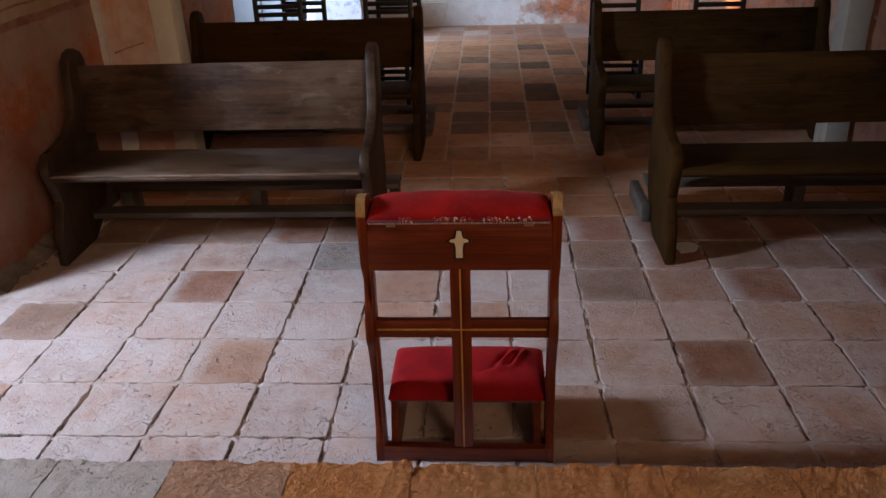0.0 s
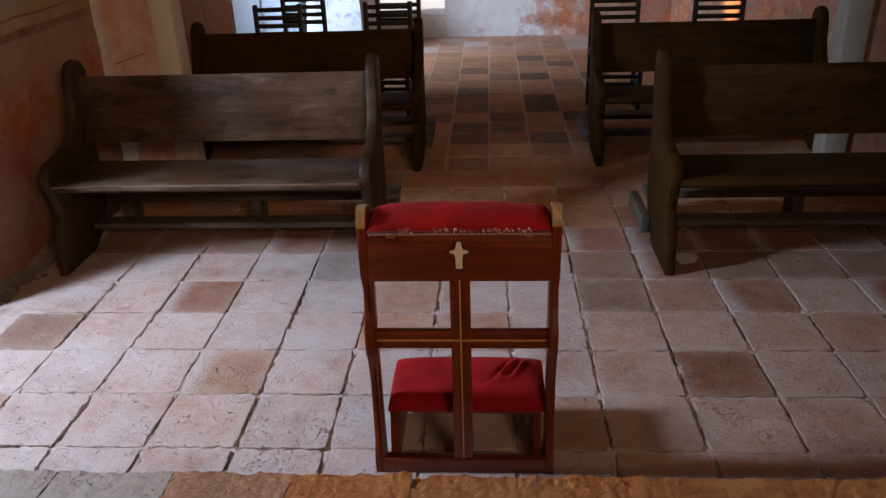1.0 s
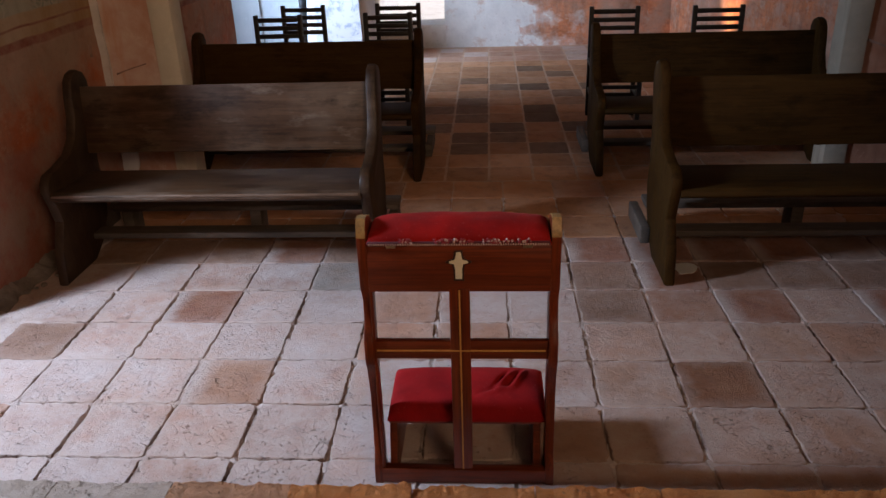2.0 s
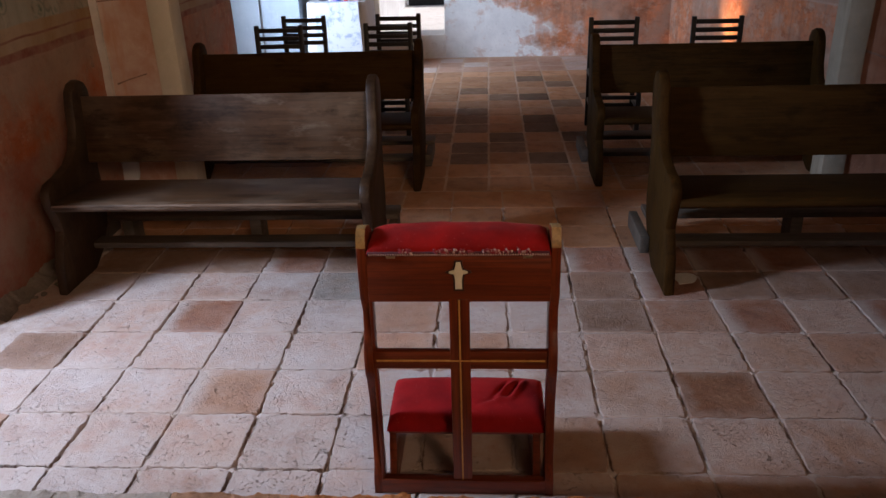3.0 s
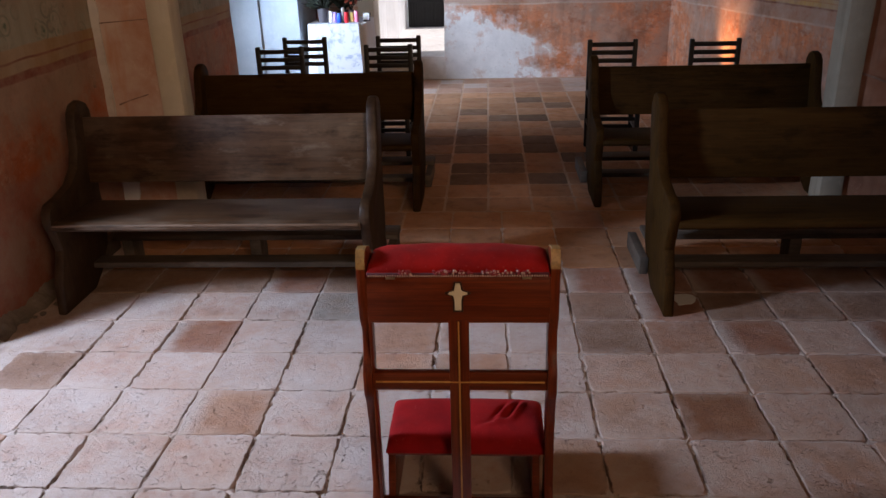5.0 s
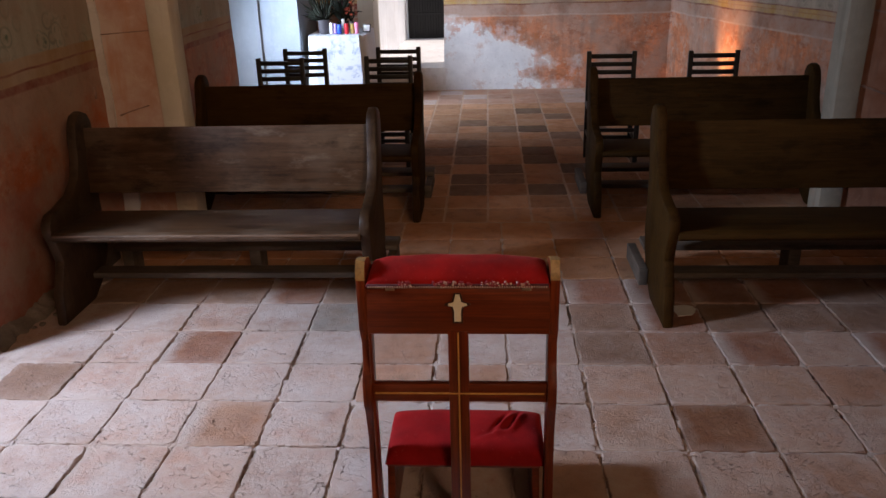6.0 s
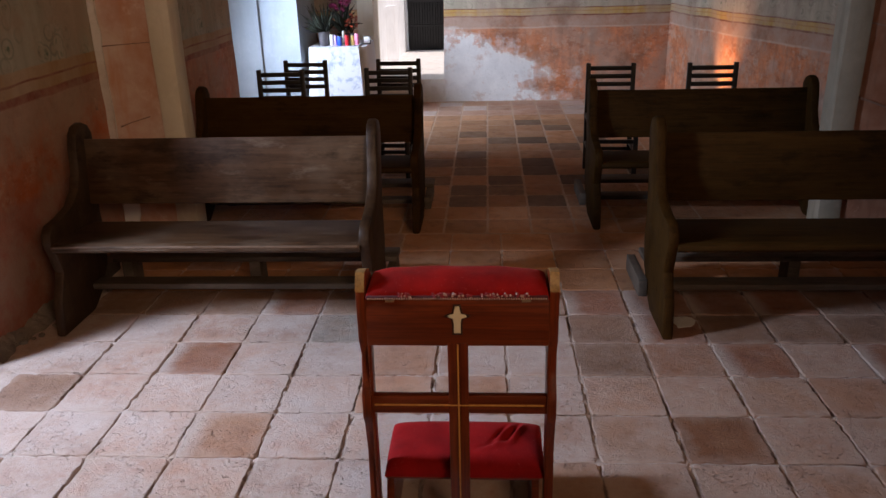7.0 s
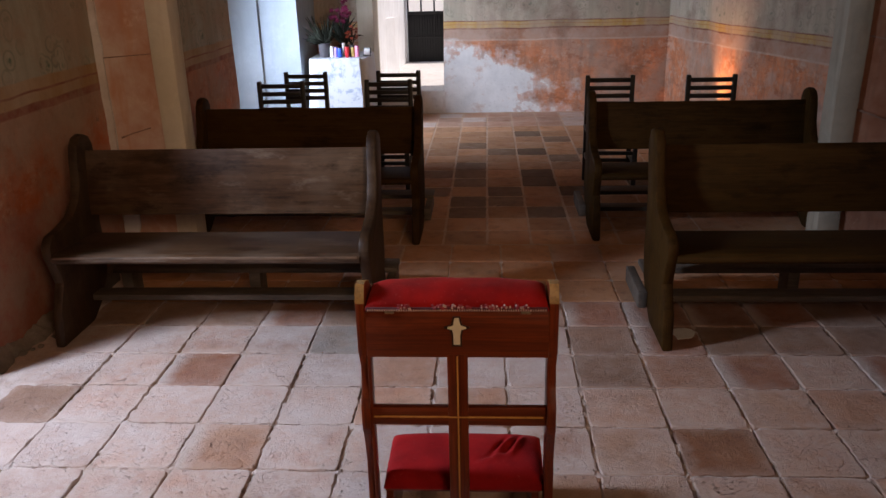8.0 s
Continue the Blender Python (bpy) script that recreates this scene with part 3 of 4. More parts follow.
# transverse arch piers
for name, x0, x1, c0, c1 in (("pier_left", LEFT - 0.02, -1.88, -1.895, -1.765), ("pier_right", 2.03, 2.45, 1.915, 2.045)):
    pier = thing(name, "arch pier with worn terracotta face and cream edge", "pier", kind="structure")
    part("pier_face", roughened(box(x0, x1, 4.44, 4.575, 0, TOP), 0.2, 0.007), PIER_RED if x0 < 0 else PIER_RED_SHADED, pier)
    part("cream_edge", roughened(box(c0, c1, 4.42, 4.58, 0, TOP, 0.008), 0.2, 0.006), PIER_CREAM if x0 < 0 else PIER_CREAM_SHADED, pier, "cream limewashed pier edge")
    if name == "pier_left":
        part("scratch", prism([(-2.148, 0.732), (-2.08, 0.758), (-1.969, 0.790), (-1.97, 0.796), (-2.07, 0.768), (-2.15, 0.742)], "y", 4.428, 4.44), OLD_LINE, pier, "dark scratch")
        part("chipped_edge", roughened(box(LEFT - 0.01, LEFT + 0.038, 4.425, 4.55, 0, TOP), 0.07, 0.014, 7), EDGE_WORN, pier, "chipped pale plaster edge")
        part("bare_patch", prism([(-2.235, 0.12), (-2.15, 0.10), (-2.12, 0.19), (-2.115, 0.30), (-2.15, 0.37), (-2.19, 0.40), (-2.225, 0.33), (-2.215, 0.22)], "y", 4.420, 4.44, 0.004),
             WHITEWASH, pier, "bare white plaster patch")
        part("dark_line", prism([(LEFT + 0.03, 1.194), (-1.90, 1.213), (-1.90, 1.2175), (LEFT + 0.03, 1.200)], "y", 4.428, 4.44), OLD_LINE, pier, "dark painted line")
    else:
        part("scratch", prism([(2.045, 0.838), (2.11, 0.816), (2.206, 0.782), (2.206, 0.79), (2.11, 0.828), (2.05, 0.85)], "y", 4.428, 4.44), OLD_LINE, pier, "dark scratch")
        part("dark_line", prism([(2.05, 1.238), (2.40, 1.16), (2.40, 1.168), (2.05, 1.247)], "y", 4.428, 4.44), OLD_LINE, pier, "dark painted line")

# ---- passage beyond the far opening ----
passage = box(-1.315, -0.495, FAR - 0.012, FAR + THICK, -0.1, 0.26)
box(-3.2, 2.4, FAR + THICK, 12.6, -0.1, 0.26, into=passage)
solid("passage_floor", passage, STONE, "pale stone floor of a raised sunlit passage", "floor", kind="structure")
side = prism([(-1.33, FAR + THICK), (-1.235, 12.2), (-1.7, 12.2), (-1.7, FAR + THICK)], "z", 0.24, 2.6)
solid("wall_passage", roughened(side, 0.3, 0.006), WHITEWASH, "whitewashed passage wall in daylight", "wall", kind="structure")
solid("wall_passage_right", box(2.0, 2.3, FAR + THICK, 12.6, 0.24, 2.6), WHITEWASH, "whitewashed passage wall", "wall", kind="structure")
wall = box(-1.7, -1.215, 12.2, 12.5, 0.24, 2.6)
box(-0.2, 2.0, 12.2, 12.5, 0.24, 2.6, into=wall)
box(-1.215, -0.2, 12.2, 12.5, 2.2, 2.6, into=wall)
solid("wall_court", wall, WHITEWASH, "whitewashed wall with an iron gate", "wall", kind="structure")
solid("passage_buttress", roughened(prism([(-1.37, 10.2), (-1.19, 10.75), (-1.45, 10.75)], "z", 0.255, 1.02), 0.2, 0.006), WHITEWASH,
      "low whitewashed buttress in full daylight", "buttress", kind="structure")

gate = thing("iron_gate", "closed black iron gate with barred top at the passage end", "gate")
for x0, x1 in ((-1.20, -0.58), (-0.56, -0.22)):
    leaf = part("gate_leaf", box(x0, x1, 12.27, 12.285, 0.265, 0.985, 0.003), DARK_IRON, gate)
    for x in np.linspace(x0 + 0.015, x1 - 0.015, 16):
        part("rib", box(x - 0.008, x + 0.008, 12.255, 12.272, 0.27, 0.98, 0.003), DARK_IRON, leaf)
    part("rail", box(x0, x1, 12.245, 12.275, 0.615, 0.645, 0.004), DARK_IRON, gate)
    part("rail", box(x0, x1, 12.245, 12.275, 0.965, 1.01, 0.004), DARK_IRON, gate)
    for x in np.linspace(x0 + 0.012, x1 - 0.012, 4):
        part("bar", box(x - 0.012, x + 0.012, 12.25, 12.275, 0.27, 2.18, 0.003), DARK_IRON, gate)

# ---- the pews ----
PROFILE = [(0.0, 0.0), (0.02, 0.16), (0.085, 0.29), (0.055, 0.385), (0.03, 0.44), (0.035, 0.49), (0.07, 0.525), (0.16, 0.535), (0.27, 0.56), (0.345, 0.615),
           (0.385, 0.70), (0.40, 0.80), (0.420, 0.868), (0.455, 0.902), (0.505, 0.912), (0.550, 0.893), (0.578, 0.850), (0.580, 0.78), (0.535, 0.62), (0.52, 0.45),
           (0.535, 0.30), (0.50, 0.17), (0.40, 0.06), (0.30, 0.0)]


def pew(length, wood, m, label, group):
    """Bench along x from 0 to length, its seat towards -y."""
    ob = thing("church_pew", label, "pew", m, group)
    for x in (0.0, length - 0.05):
        part("end_panel", prism(PROFILE, "x", x, x + 0.05, 0.012), (PEW_END if wood is PEW else wood)["z"], ob, "shaped pew end with rounded top")
    inner0, inner1 = 0.045, length - 0.045
    seat = prism([(0.035, 0.405), (0.02, 0.42), (0.025, 0.44), (0.05, 0.446), (0.44, 0.422), (0.44, 0.390)], "x", inner0, inner1)
    part("seat", bevelled(seat, 0.003), wood["x"], ob)
    if wood is PEW:
        # pale strip: edge wear and the light caught there, both as colour
        part("worn_edge", box(inner0 + 0.01, inner1 - 0.01, 0.0188, 0.030, 0.430, 0.4425, 0.004), WORN_LIT_EDGE, ob, "worn front edge of the seat with its highlight coloured in")
    back = prism([(0.435, 0.515), (0.462, 0.51), (0.512, 0.827), (0.485, 0.834)], "x", inner0, inner1)
    part("backrest", bevelled(back, 0.005), wood["x"], ob)
    part("stretcher", box(inner0, inner1, 0.31, 0.41, 0.105, 0.135, 0.004), FOOT_WOOD, ob, "greyed foot stretcher")
    kneel = part("kneeling_board", box(0.02, length + 0.05, 0.60, 0.745, 0.135, 0.165, 0.006), FOOT_WOOD, ob, "greyed kneeling board behind the pew")
    for x in (0.06, length * 0.5 + 0.005, length - 0.09):
        part("foot", box(x, x + 0.06, 0.61, 0.73, 0.0, 0.135, 0.004), FOOT_WOOD, kneel)
    for x in (-0.045, length + 0.002):
        part("runner", box(x, x + 0.043, 0.36, 0.72, 0.05, 0.135, 0.004), FOOT_WOOD, kneel)
    return ob


PEWS = "wooden pews either side of the aisle"
pew(1.505, PEW, pose(-2.030, 3.185, 0), "worn dark brown pew, the grey of daylight put into its seat and back colour", PEWS)
pew(1.50, PEW_SHADED, pose(0.775, 3.165, 0, 0, 0, 0), "wooden pew standing in shade, its wood coloured darker for it", PEWS)
for length, wood, m, label in ((1.485, PEW_SHADED, pose(-1.91, 4.60, 0), "dark wooden pew beside the pier, in shade"),
                               (1.438, PEW_SHADED, pose(0.655, 4.66, 0), "dark wooden pew beside the right-hand pier and chairs")):
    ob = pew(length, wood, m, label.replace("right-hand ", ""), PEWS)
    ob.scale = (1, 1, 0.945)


# ---- chairs ----
def chair(m):
    ob = thing("ladder_back_chair", "black-brown ladder-back wooden chair behind the pews", "chair", m, "ladder-back chairs behind the pews")
    w, d, h = 0.375, 0.36, 0.83
    for x in (0, w - 0.035):
        part("back_post", box(x, x + 0.035, d - 0.035, d, 0, h, 0.006), CHAIR_WOOD, ob)
        part("front_leg", box(x, x + 0.035, 0, 0.035, 0, 0.43, 0.006), CHAIR_WOOD, ob)
        part("side_rail", box(x + 0.006, x + 0.03, 0.03, d - 0.03, 0.20, 0.23, 0.003), CHAIR_WOOD, ob)
    for z in (0.775, 0.715, 0.655, 0.595):
        part("slat", box(0.03, w - 0.03, d - 0.03, d - 0.008, z, z + 0.033, 0.004), CHAIR_WOOD, ob)
    part("seat", box(-0.005, w + 0.005, -0.01, d - 0.03, 0.425, 0.455, 0.008), CHAIR_WOOD, ob)
    for z in (0.15, 0.28):
        part("stretcher", box(0.03, w - 0.03, 0.006, 0.028, z, z + 0.028, 0.003), CHAIR_WOOD, ob)
        part("stretcher", box(0.03, w - 0.03, d - 0.03, d - 0.008, z, z + 0.028, 0.003), CHAIR_WOOD, ob)
    return ob


first = chair(pose(-1.795, 5.74, 0))
for x, y, turn in ((-0.965, 5.76, -2), (-1.74, 6.31, -3), (-0.95, 6.30, -3), (0.745, 5.80, -2), (1.495, 5.74, -2)):
    copy_thing(first, pose(x, y, 0, 0, 0, turn))

# ---- the prie-dieu in front ----
KX0, KX1, KY = -0.352, 0.186, 1.86
priedieu = thing("prie_dieu", "varnished red-brown wooden kneeler with red velvet cushions", "kneeler", pose(0, KY, 0))
SIDE = [(0.0, 0.0), (0.0, 0.05), (0.026, 0.10), (0.034, 0.30), (0.012, 0.40), (-0.006, 0.43), (-0.006, 0.50), (0.026, 0.54), (0.034, 0.61), (0.006, 0.665),
        (0.0, 0.80), (0.006, 0.838), (0.022, 0.858), (0.05, 0.856), (0.10, 0.838), (0.14, 0.80), (0.13, 0.70), (0.095, 0.62), (0.085, 0.45), (0.085, 0.30), (0.09, 0.12),
        (0.10, 0.0)]
for x in (KX0, KX1 - 0.026):
    side = part("side_panel", prism(SIDE, "x", x, x + 0.026, 0.003), RED_WOOD["z"], priedieu)
    part("bare_arm_edge", prism([(-0.0005, 0.812), (0.005, 0.8395), (0.0215, 0.860), (0.05, 0.858), (0.10, 0.840), (0.095, 0.832), (0.05, 0.848), (0.026, 0.848), (0.014, 0.832), (0.01, 0.812)],
                                "x", x + 0.0008, x + 0.0252), GOLD_WOOD, side, "bare golden wood on the arm's curved edge")
IN0, IN1, MID = KX0 + 0.024, KX1 - 0.024, -0.083
part("top_panel", box(IN0, IN1, 0.004, 0.024, 0.652, 0.791, 0.003), RED_WOOD["x"], priedieu)
part("cross_rail", box(IN0, IN1, 0.004, 0.026, 0.440, 0.497, 0.003), RED_WOOD["x"], priedieu)
part("centre_post", box(MID - 0.028, MID + 0.028, 0.002, 0.024, 0.055, 0.662, 0.003), RED_WOOD["z"], priedieu)
part("inner_stile", box(IN0, IN0 + 0.009, 0.006, 0.030, 0.05, 0.655, 0.002), RED_WOOD["z"], priedieu)
part("base_rail", box(IN0, IN1, 0.0, 0.03, 0.002, 0.052, 0.003), RED_WOOD["x"], priedieu)
part("inlay_line", box(IN0 + 0.01, IN1 - 0.01, 0.0015, 0.006, 0.466, 0.4705), INLAY, priedieu, "thin light wood inlay")
part("inlay_line", box(MID - 0.0022, MID + 0.0022, -0.0005, 0.004, 0.056, 0.658), INLAY, priedieu, "thin light wood inlay")
part("armrest_board", box(IN0, IN1, 0.022, 0.135, 0.775, 0.798, 0.003), RED_WOOD["x"], priedieu)
part("knee_board", box(IN0 + 0.02, IN1 - 0.012, 0.06, 0.305, 0.176, 0.199, 0.003), RED_WOOD["x"], priedieu)
for x in (IN0 + 0.022, IN1 - 0.036):
    part("knee_rail", box(x, x + 0.022, 0.02, 0.29, 0.0, 0.035, 0.003), RED_WOOD["x"], priedieu)
    part("knee_side", prism([(0.02, 0.03), (0.30, 0.03), (0.30, 0.178), (0.07, 0.178), (0.05, 0.12)], "x", x, x + 0.022, 0.002), RED_WOOD["x"], priedieu)


def cushion(x0, x1, y0, y1, z0, z1, crown, folds=()):
    """Stuffed pad: a superellipse in plan and section, higher in the middle, with pressed folds."""
    bm = bmesh.new()
    nu, nv = 110, 54
    bmesh.ops.create_grid(bm, x_segments=nu, y_segments=nv, size=0.5)
    half = [(x1 - x0) / 2, (y1 - y0) / 2]
    top = {}
    for v in bm.verts:
        u, w = v.co.x * 2, v.co.y * 2
        edge = (1 - abs(u) ** 8) ** 0.30 * (1 - abs(w) ** 3.4) ** 0.46 if abs(u) < 1 and abs(w) < 1 else 0.0
        x, y = (x0 + x1) / 2 + u * half[0], (y0 + y1) / 2 + w * half[1]
        z = z0 + (z1 - z0) * edge + crown * edge * (1 - u * u) * (1 - w * w * 0.5)
        z += 0.004 * edge * noise.noise(Vector((x * 14, y * 14, 3)))
        for fx, fy, dx, dy, size in folds:
            a, b = (x - fx) * dx + (y - fy) * dy, -(x - fx) * dy + (y - fy) * dx
            if abs(a) < 0.075:
                z += size * math.cos(a / 0.075 * math.pi / 2) * (math.exp(-(b / 0.010) ** 2) - 0.9 * math.exp(-((b - 0.016) / 0.009) ** 2))
        v.co = (x, y, z)
    ring = bmesh.ops.extrude_face_region(bm, geom=list(bm.faces))["geom"]
    for g in ring:
        if isinstance(g, bmesh.types.BMVert):
            g.co.z = z0 - 0.004
    bmesh.ops.recalc_face_normals(bm, faces=list(bm.faces))
    return bm


pad = part("arm_cushion", cushion(IN0 + 0.003, IN1 - 0.003, -0.006, 0.145, 0.798, 0.835, 0.012), VELVET, priedieu, "plump red velvet arm cushion")
part("braid", box(IN0 + 0.006, IN1 - 0.006, -0.011, 0.002, 0.794, 0.805, 0.003), BRAID, pad, "dark wine braid along the cushion")
stitches = bmesh.new()
spots = random.Random(4)
for k in range(74):
    x = IN0 + 0.012 + (IN1 - IN0 - 0.024) * k / 73
    box(x - 0.0018, x + 0.0018, -0.0125, -0.0092, 0.7962, 0.8010, into=stitches)
knots = bmesh.new()
for k in range(130):
    centre = spots.choice((-0.22, -0.13, -0.10, -0.06, 0.0, 0.03, 0.06, 0.09))
    x = centre + spots.uniform(-0.018, 0.018)
    r = spots.uniform(0.002, 0.0048)
    bmesh.ops.create_icosphere(stitches if k % 3 == 0 else knots, subdivisions=1, radius=r,
                               matrix=Matrix.Translation((x, -0.0100, 0.802 + spots.uniform(0, 0.011))))
part("knots", knots, RED_BEADS, pad, "glossy red knots in the trim")["kind"] = "stuff"
part("stitching", stitches, BEADS, pad, "pale stitched trim")["kind"] = "stuff"
knee = part("knee_cushion", cushion(IN0 + 0.018, IN1 + 0.004, 0.048, 0.305, 0.197, 0.243, 0.008,
                                    [(0.045, 0.19, 0.45, 0.89, 0.011), (0.088, 0.20, 0.40, 0.92, 0.010), (0.02, 0.13, 0.9, 0.43, 0.004)]),
            VELVET_FADED, priedieu, "creased and dusty red velvet knee cushion")
part("piping", box(IN0 + 0.018, IN1 - 0.001, 0.050, 0.058, 0.193, 0.204, 0.003), BRAID, knee, "dark braid on the knee cushion")
for x in (IN0 + 0.055, IN1 - 0.075):
    part("hinge", box(x, x + 0.024, -0.0005, 0.006, 0.783, 0.7915, 0.001), BRASS, priedieu, "small metal hinge")
CROSS = [(-0.0055, 0.080), (0.0055, 0.080), (0.0085, 0.065), (0.0105, 0.058), (0.024, 0.0535), (0.0255, 0.049), (0.012, 0.045), (0.009, 0.030), (0.009, 0.002),
         (-0.009, 0.002), (-0.009, 0.030), (-0.012, 0.045), (-0.0255, 0.049), (-0.024, 0.0535), (-0.0105, 0.058), (-0.0085, 0.065)]
rim = [(x * 1.25 + (0.003 if x > 0 else -0.003), (z - 0.042) * 1.14 + 0.040) for x, z in CROSS]
emblem = part("emblem_back", prism([(MID + x, 0.692 + z) for x, z in rim], "y", 0.0005, 0.005), DARK_METAL, priedieu, "dark backing of the cross emblem")
part("cross_emblem", prism([(MID + x, 0.692 + z) for x, z in CROSS], "y", -0.0035, 0.002, 0.0012), IVORY, emblem, "ivory cross emblem")

# ---- flower table ----
table = thing("side_table", "small wooden table hidden under white linen", "table", pose(-1.90, 8.42, 0))
part("tabletop", box(0.02, 0.59, 0.02, 0.70, 0.70, 0.735, 0.006), CHAIR_WOOD, table)
for x in (0.05, 0.51):
    for y in (0.05, 0.60):
        part("leg", box(x, x + 0.05, y, y + 0.05, 0, 0.70, 0.004), CHAIR_WOOD, table)


def drape(x0, x1, y0, y1, top, hem, flare, waves):
    """Cloth over a table: flat top, hanging sides that fall in folds."""
    bm = bmesh.new()
    around, rows = 120, 9
    rings = []
    for r in range(rows):
        f = r / (rows - 1)
        ring = []
        for k in range(around):
            a = 2 * math.pi * k / around
            c, s = math.cos(a), math.sin(a)
            e = 1 / max(abs(c) ** 14 + abs(s) ** 14, 1e-9) ** (1 / 14)
            out = f * (flare + waves * math.sin(a * 17 + 0.8 * math.sin(a * 5)) + waves * 0.6 * math.sin(a * 29))
            ring.append(bm.verts.new(((x0 + x1) / 2 + c * e * ((x1 - x0) / 2 + out), (y0 + y1) / 2 + s * e * ((y1 - y0) / 2 + out), top - (top - hem) * f)))
        rings.append(ring)
    hub = bm.verts.new(((x0 + x1) / 2, (y0 + y1) / 2, top))
    for k in range(around):
        bm.faces.new((rings[0][k], rings[0][(k + 1) % around], hub))
    for a, b in zip(rings, rings[1:]):
        for k in range(around):
            bm.faces.new((a[k], b[k], b[(k + 1) % around], a[(k + 1) % around]))
    bmesh.ops.recalc_face_normals(bm, faces=list(bm.faces))
    bmesh.ops.solidify(bm, geom=list(bm.faces), thickness=0.003)
    return bm


solid("tablecloth", drape(-1.905, -1.285, 8.405, 9.145, 0.744, 0.05, 0.04, 0.010), CLOTH, "white linen tablecloth hanging in folds over the table", "tablecloth")
runner = prism([(-1.80, 0.748), (-1.345, 0.748), (-1.325, 0.30), (-1.345, 0.12), (-1.79, 0.12), (-1.81, 0.30)], "y", 8.335, 8.341)
box(-1.80, -1.345, 8.336, 9.05, 0.746, 0.751, into=runner)
solid("table_runner", runner, LACE, "white printed lace runner over the tablecloth", "table runner")

dice = random.Random(11)
CANDLES = [(-1.655, 8.50, 0.021, 0.115, (0.72, 0.70, 0.66), "white"), (-1.612, 8.49, 0.018, 0.105, (0.42, 0.28, 0.62), "violet"),
           (-1.568, 8.48, 0.026, 0.095, (0.02, 0.09, 0.45), "blue"), (-1.488, 8.47, 0.023, 0.105, (0.6, 0.02, 0.03), "red"),
           (-1.432, 8.50, 0.022, 0.10, (0.5, 0.34, 0.10), "amber"), (-1.385, 8.50, 0.024, 0.115, (0.72, 0.22, 0.36), "pink"),
           (-1.545, 8.60, 0.018, 0.14, (0.6, 0.6, 0.58), "white")]
for x, y, r, h, colour, word in CANDLES:
    ob = thing("votive_candle", word + " votive candle in glass on the lace runner", "candle", pose(x, y, 0.752), "candles on the flower table")
    jar = plain(word + "_wax", colour, 0.35, 0.15, 40)
    part("jar", lathe([(r * 0.85, 0), (r, 0.006), (r, h * 0.9), (r * 0.93, h)]), jar, ob)
    part("wick", lathe([(0.0015, h), (0.001, h + 0.012)], segments=6), DARK_IRON, ob)
card = thing("framed_card", "small dark framed card standing among the candles", "picture", pose(-1.30, 8.60, 0.752, -14, 0, -20))
part("frame", box(-0.045, 0.045, 0, 0.01, 0, 0.085, 0.003), DARK_IRON, card)
part("picture", box(-0.036, 0.036, -0.003, 0.001, 0.009, 0.076), PAPER, card, "pale plain card")

vase = thing("vase_of_leaves", "grey vase with dark upright leaves", "vase", pose(-1.74, 8.52, 0.752))
part("vase", lathe([(0.045, 0), (0.054, 0.02), (0.06, 0.10), (0.062, 0.145), (0.052, 0.14)]), POT, vase)


def blade(bm, base, tip, width, bend):
    """A pointed leaf, folded along its rib."""
    base, tip = Vector(base), Vector(tip)
    way = (tip - base)
    side = way.cross(Vector((0.2, 1, 0.1))).normalized() * width
    rows = []
    for k in range(6):
        f = k / 5
        mid = base + way * f + Vector((0, 0, bend * math.sin(f * math.pi))) + side.cross(way).normalized() * 0.006
        w = side * max(0.03, math.sin(math.pi * (0.12 + 0.88 * f) ** 0.8) ** 0.8)
        rows.append([bm.verts.new(mid - w), bm.verts.new(mid - side.cross(way).normalized() * 0.01), bm.verts.new(mid + w)])
    for a, b in zip(rows, rows[1:]):
        bm.faces.new((a[0], a[1], b[1], b[0])), bm.faces.new((a[1], a[2], b[2], b[1]))
    return bm


for k in range(52):
    a, lean = dice.uniform(0, 6.28), dice.uniform(0.02, 0.19)
    bm = blade(bmesh.new(), (0.03 * math.cos(a), 0.03 * math.sin(a), 0.15), (lean * math.cos(a) - 0.06, lean * math.sin(a), dice.uniform(0.15, 0.44)), dice.uniform(0.008, 0.017), 0.0)
    part("leaf", bm, LEAF, vase)
orchid = thing("flowering_plant", "magenta orchid with green leaves in a dark pot", "plant", pose(-1.58, 8.78, 0.752))
part("pot", lathe([(0.045, 0), (0.06, 0.08), (0.065, 0.10)]), CHAIR_WOOD, orchid)
for k in range(46):
    a = dice.uniform(0, 6.28)
    r = dice.uniform(0.05, 0.24)
    part("leaf", blade(bmesh.new(), (0, 0, 0.09), (r * math.cos(a) + 0.02, r * math.sin(a) * 0.6, dice.uniform(0.12, 0.42)), dice.uniform(0.010, 0.022), 0.04), LEAF, orchid)
for k, (sx, sz) in enumerate(((-0.11, 0.46), (0.03, 0.60), (-0.03, 0.52), (0.05, 0.46))):
    stem = part("stem", blade(bmesh.new(), (0, 0, 0.09), (sx, 0.0, sz), 0.004, 0.03), LEAF, orchid)
    for j in range(6):
        f = 0.66 + 0.065 * j
        c = Vector((sx * f + dice.uniform(-0.05, 0.05), dice.uniform(-0.04, 0.04), sz * f + dice.uniform(-0.03, 0.05)))
        bm = bmesh.new()
        for p in range(5):
            a = p * 1.2566 + j
            blade(bm, c, c + Vector((0.030 * math.cos(a), dice.uniform(-0.012, 0.012), 0.030 * math.sin(a))), 0.011, 0.0)
        part("blossom", bm, ORCHID, stem)
bouquet = thing("small_bouquet", "small bunch of orange-red flowers behind the candles", "flowers", pose(-1.47, 8.68, 0.752))
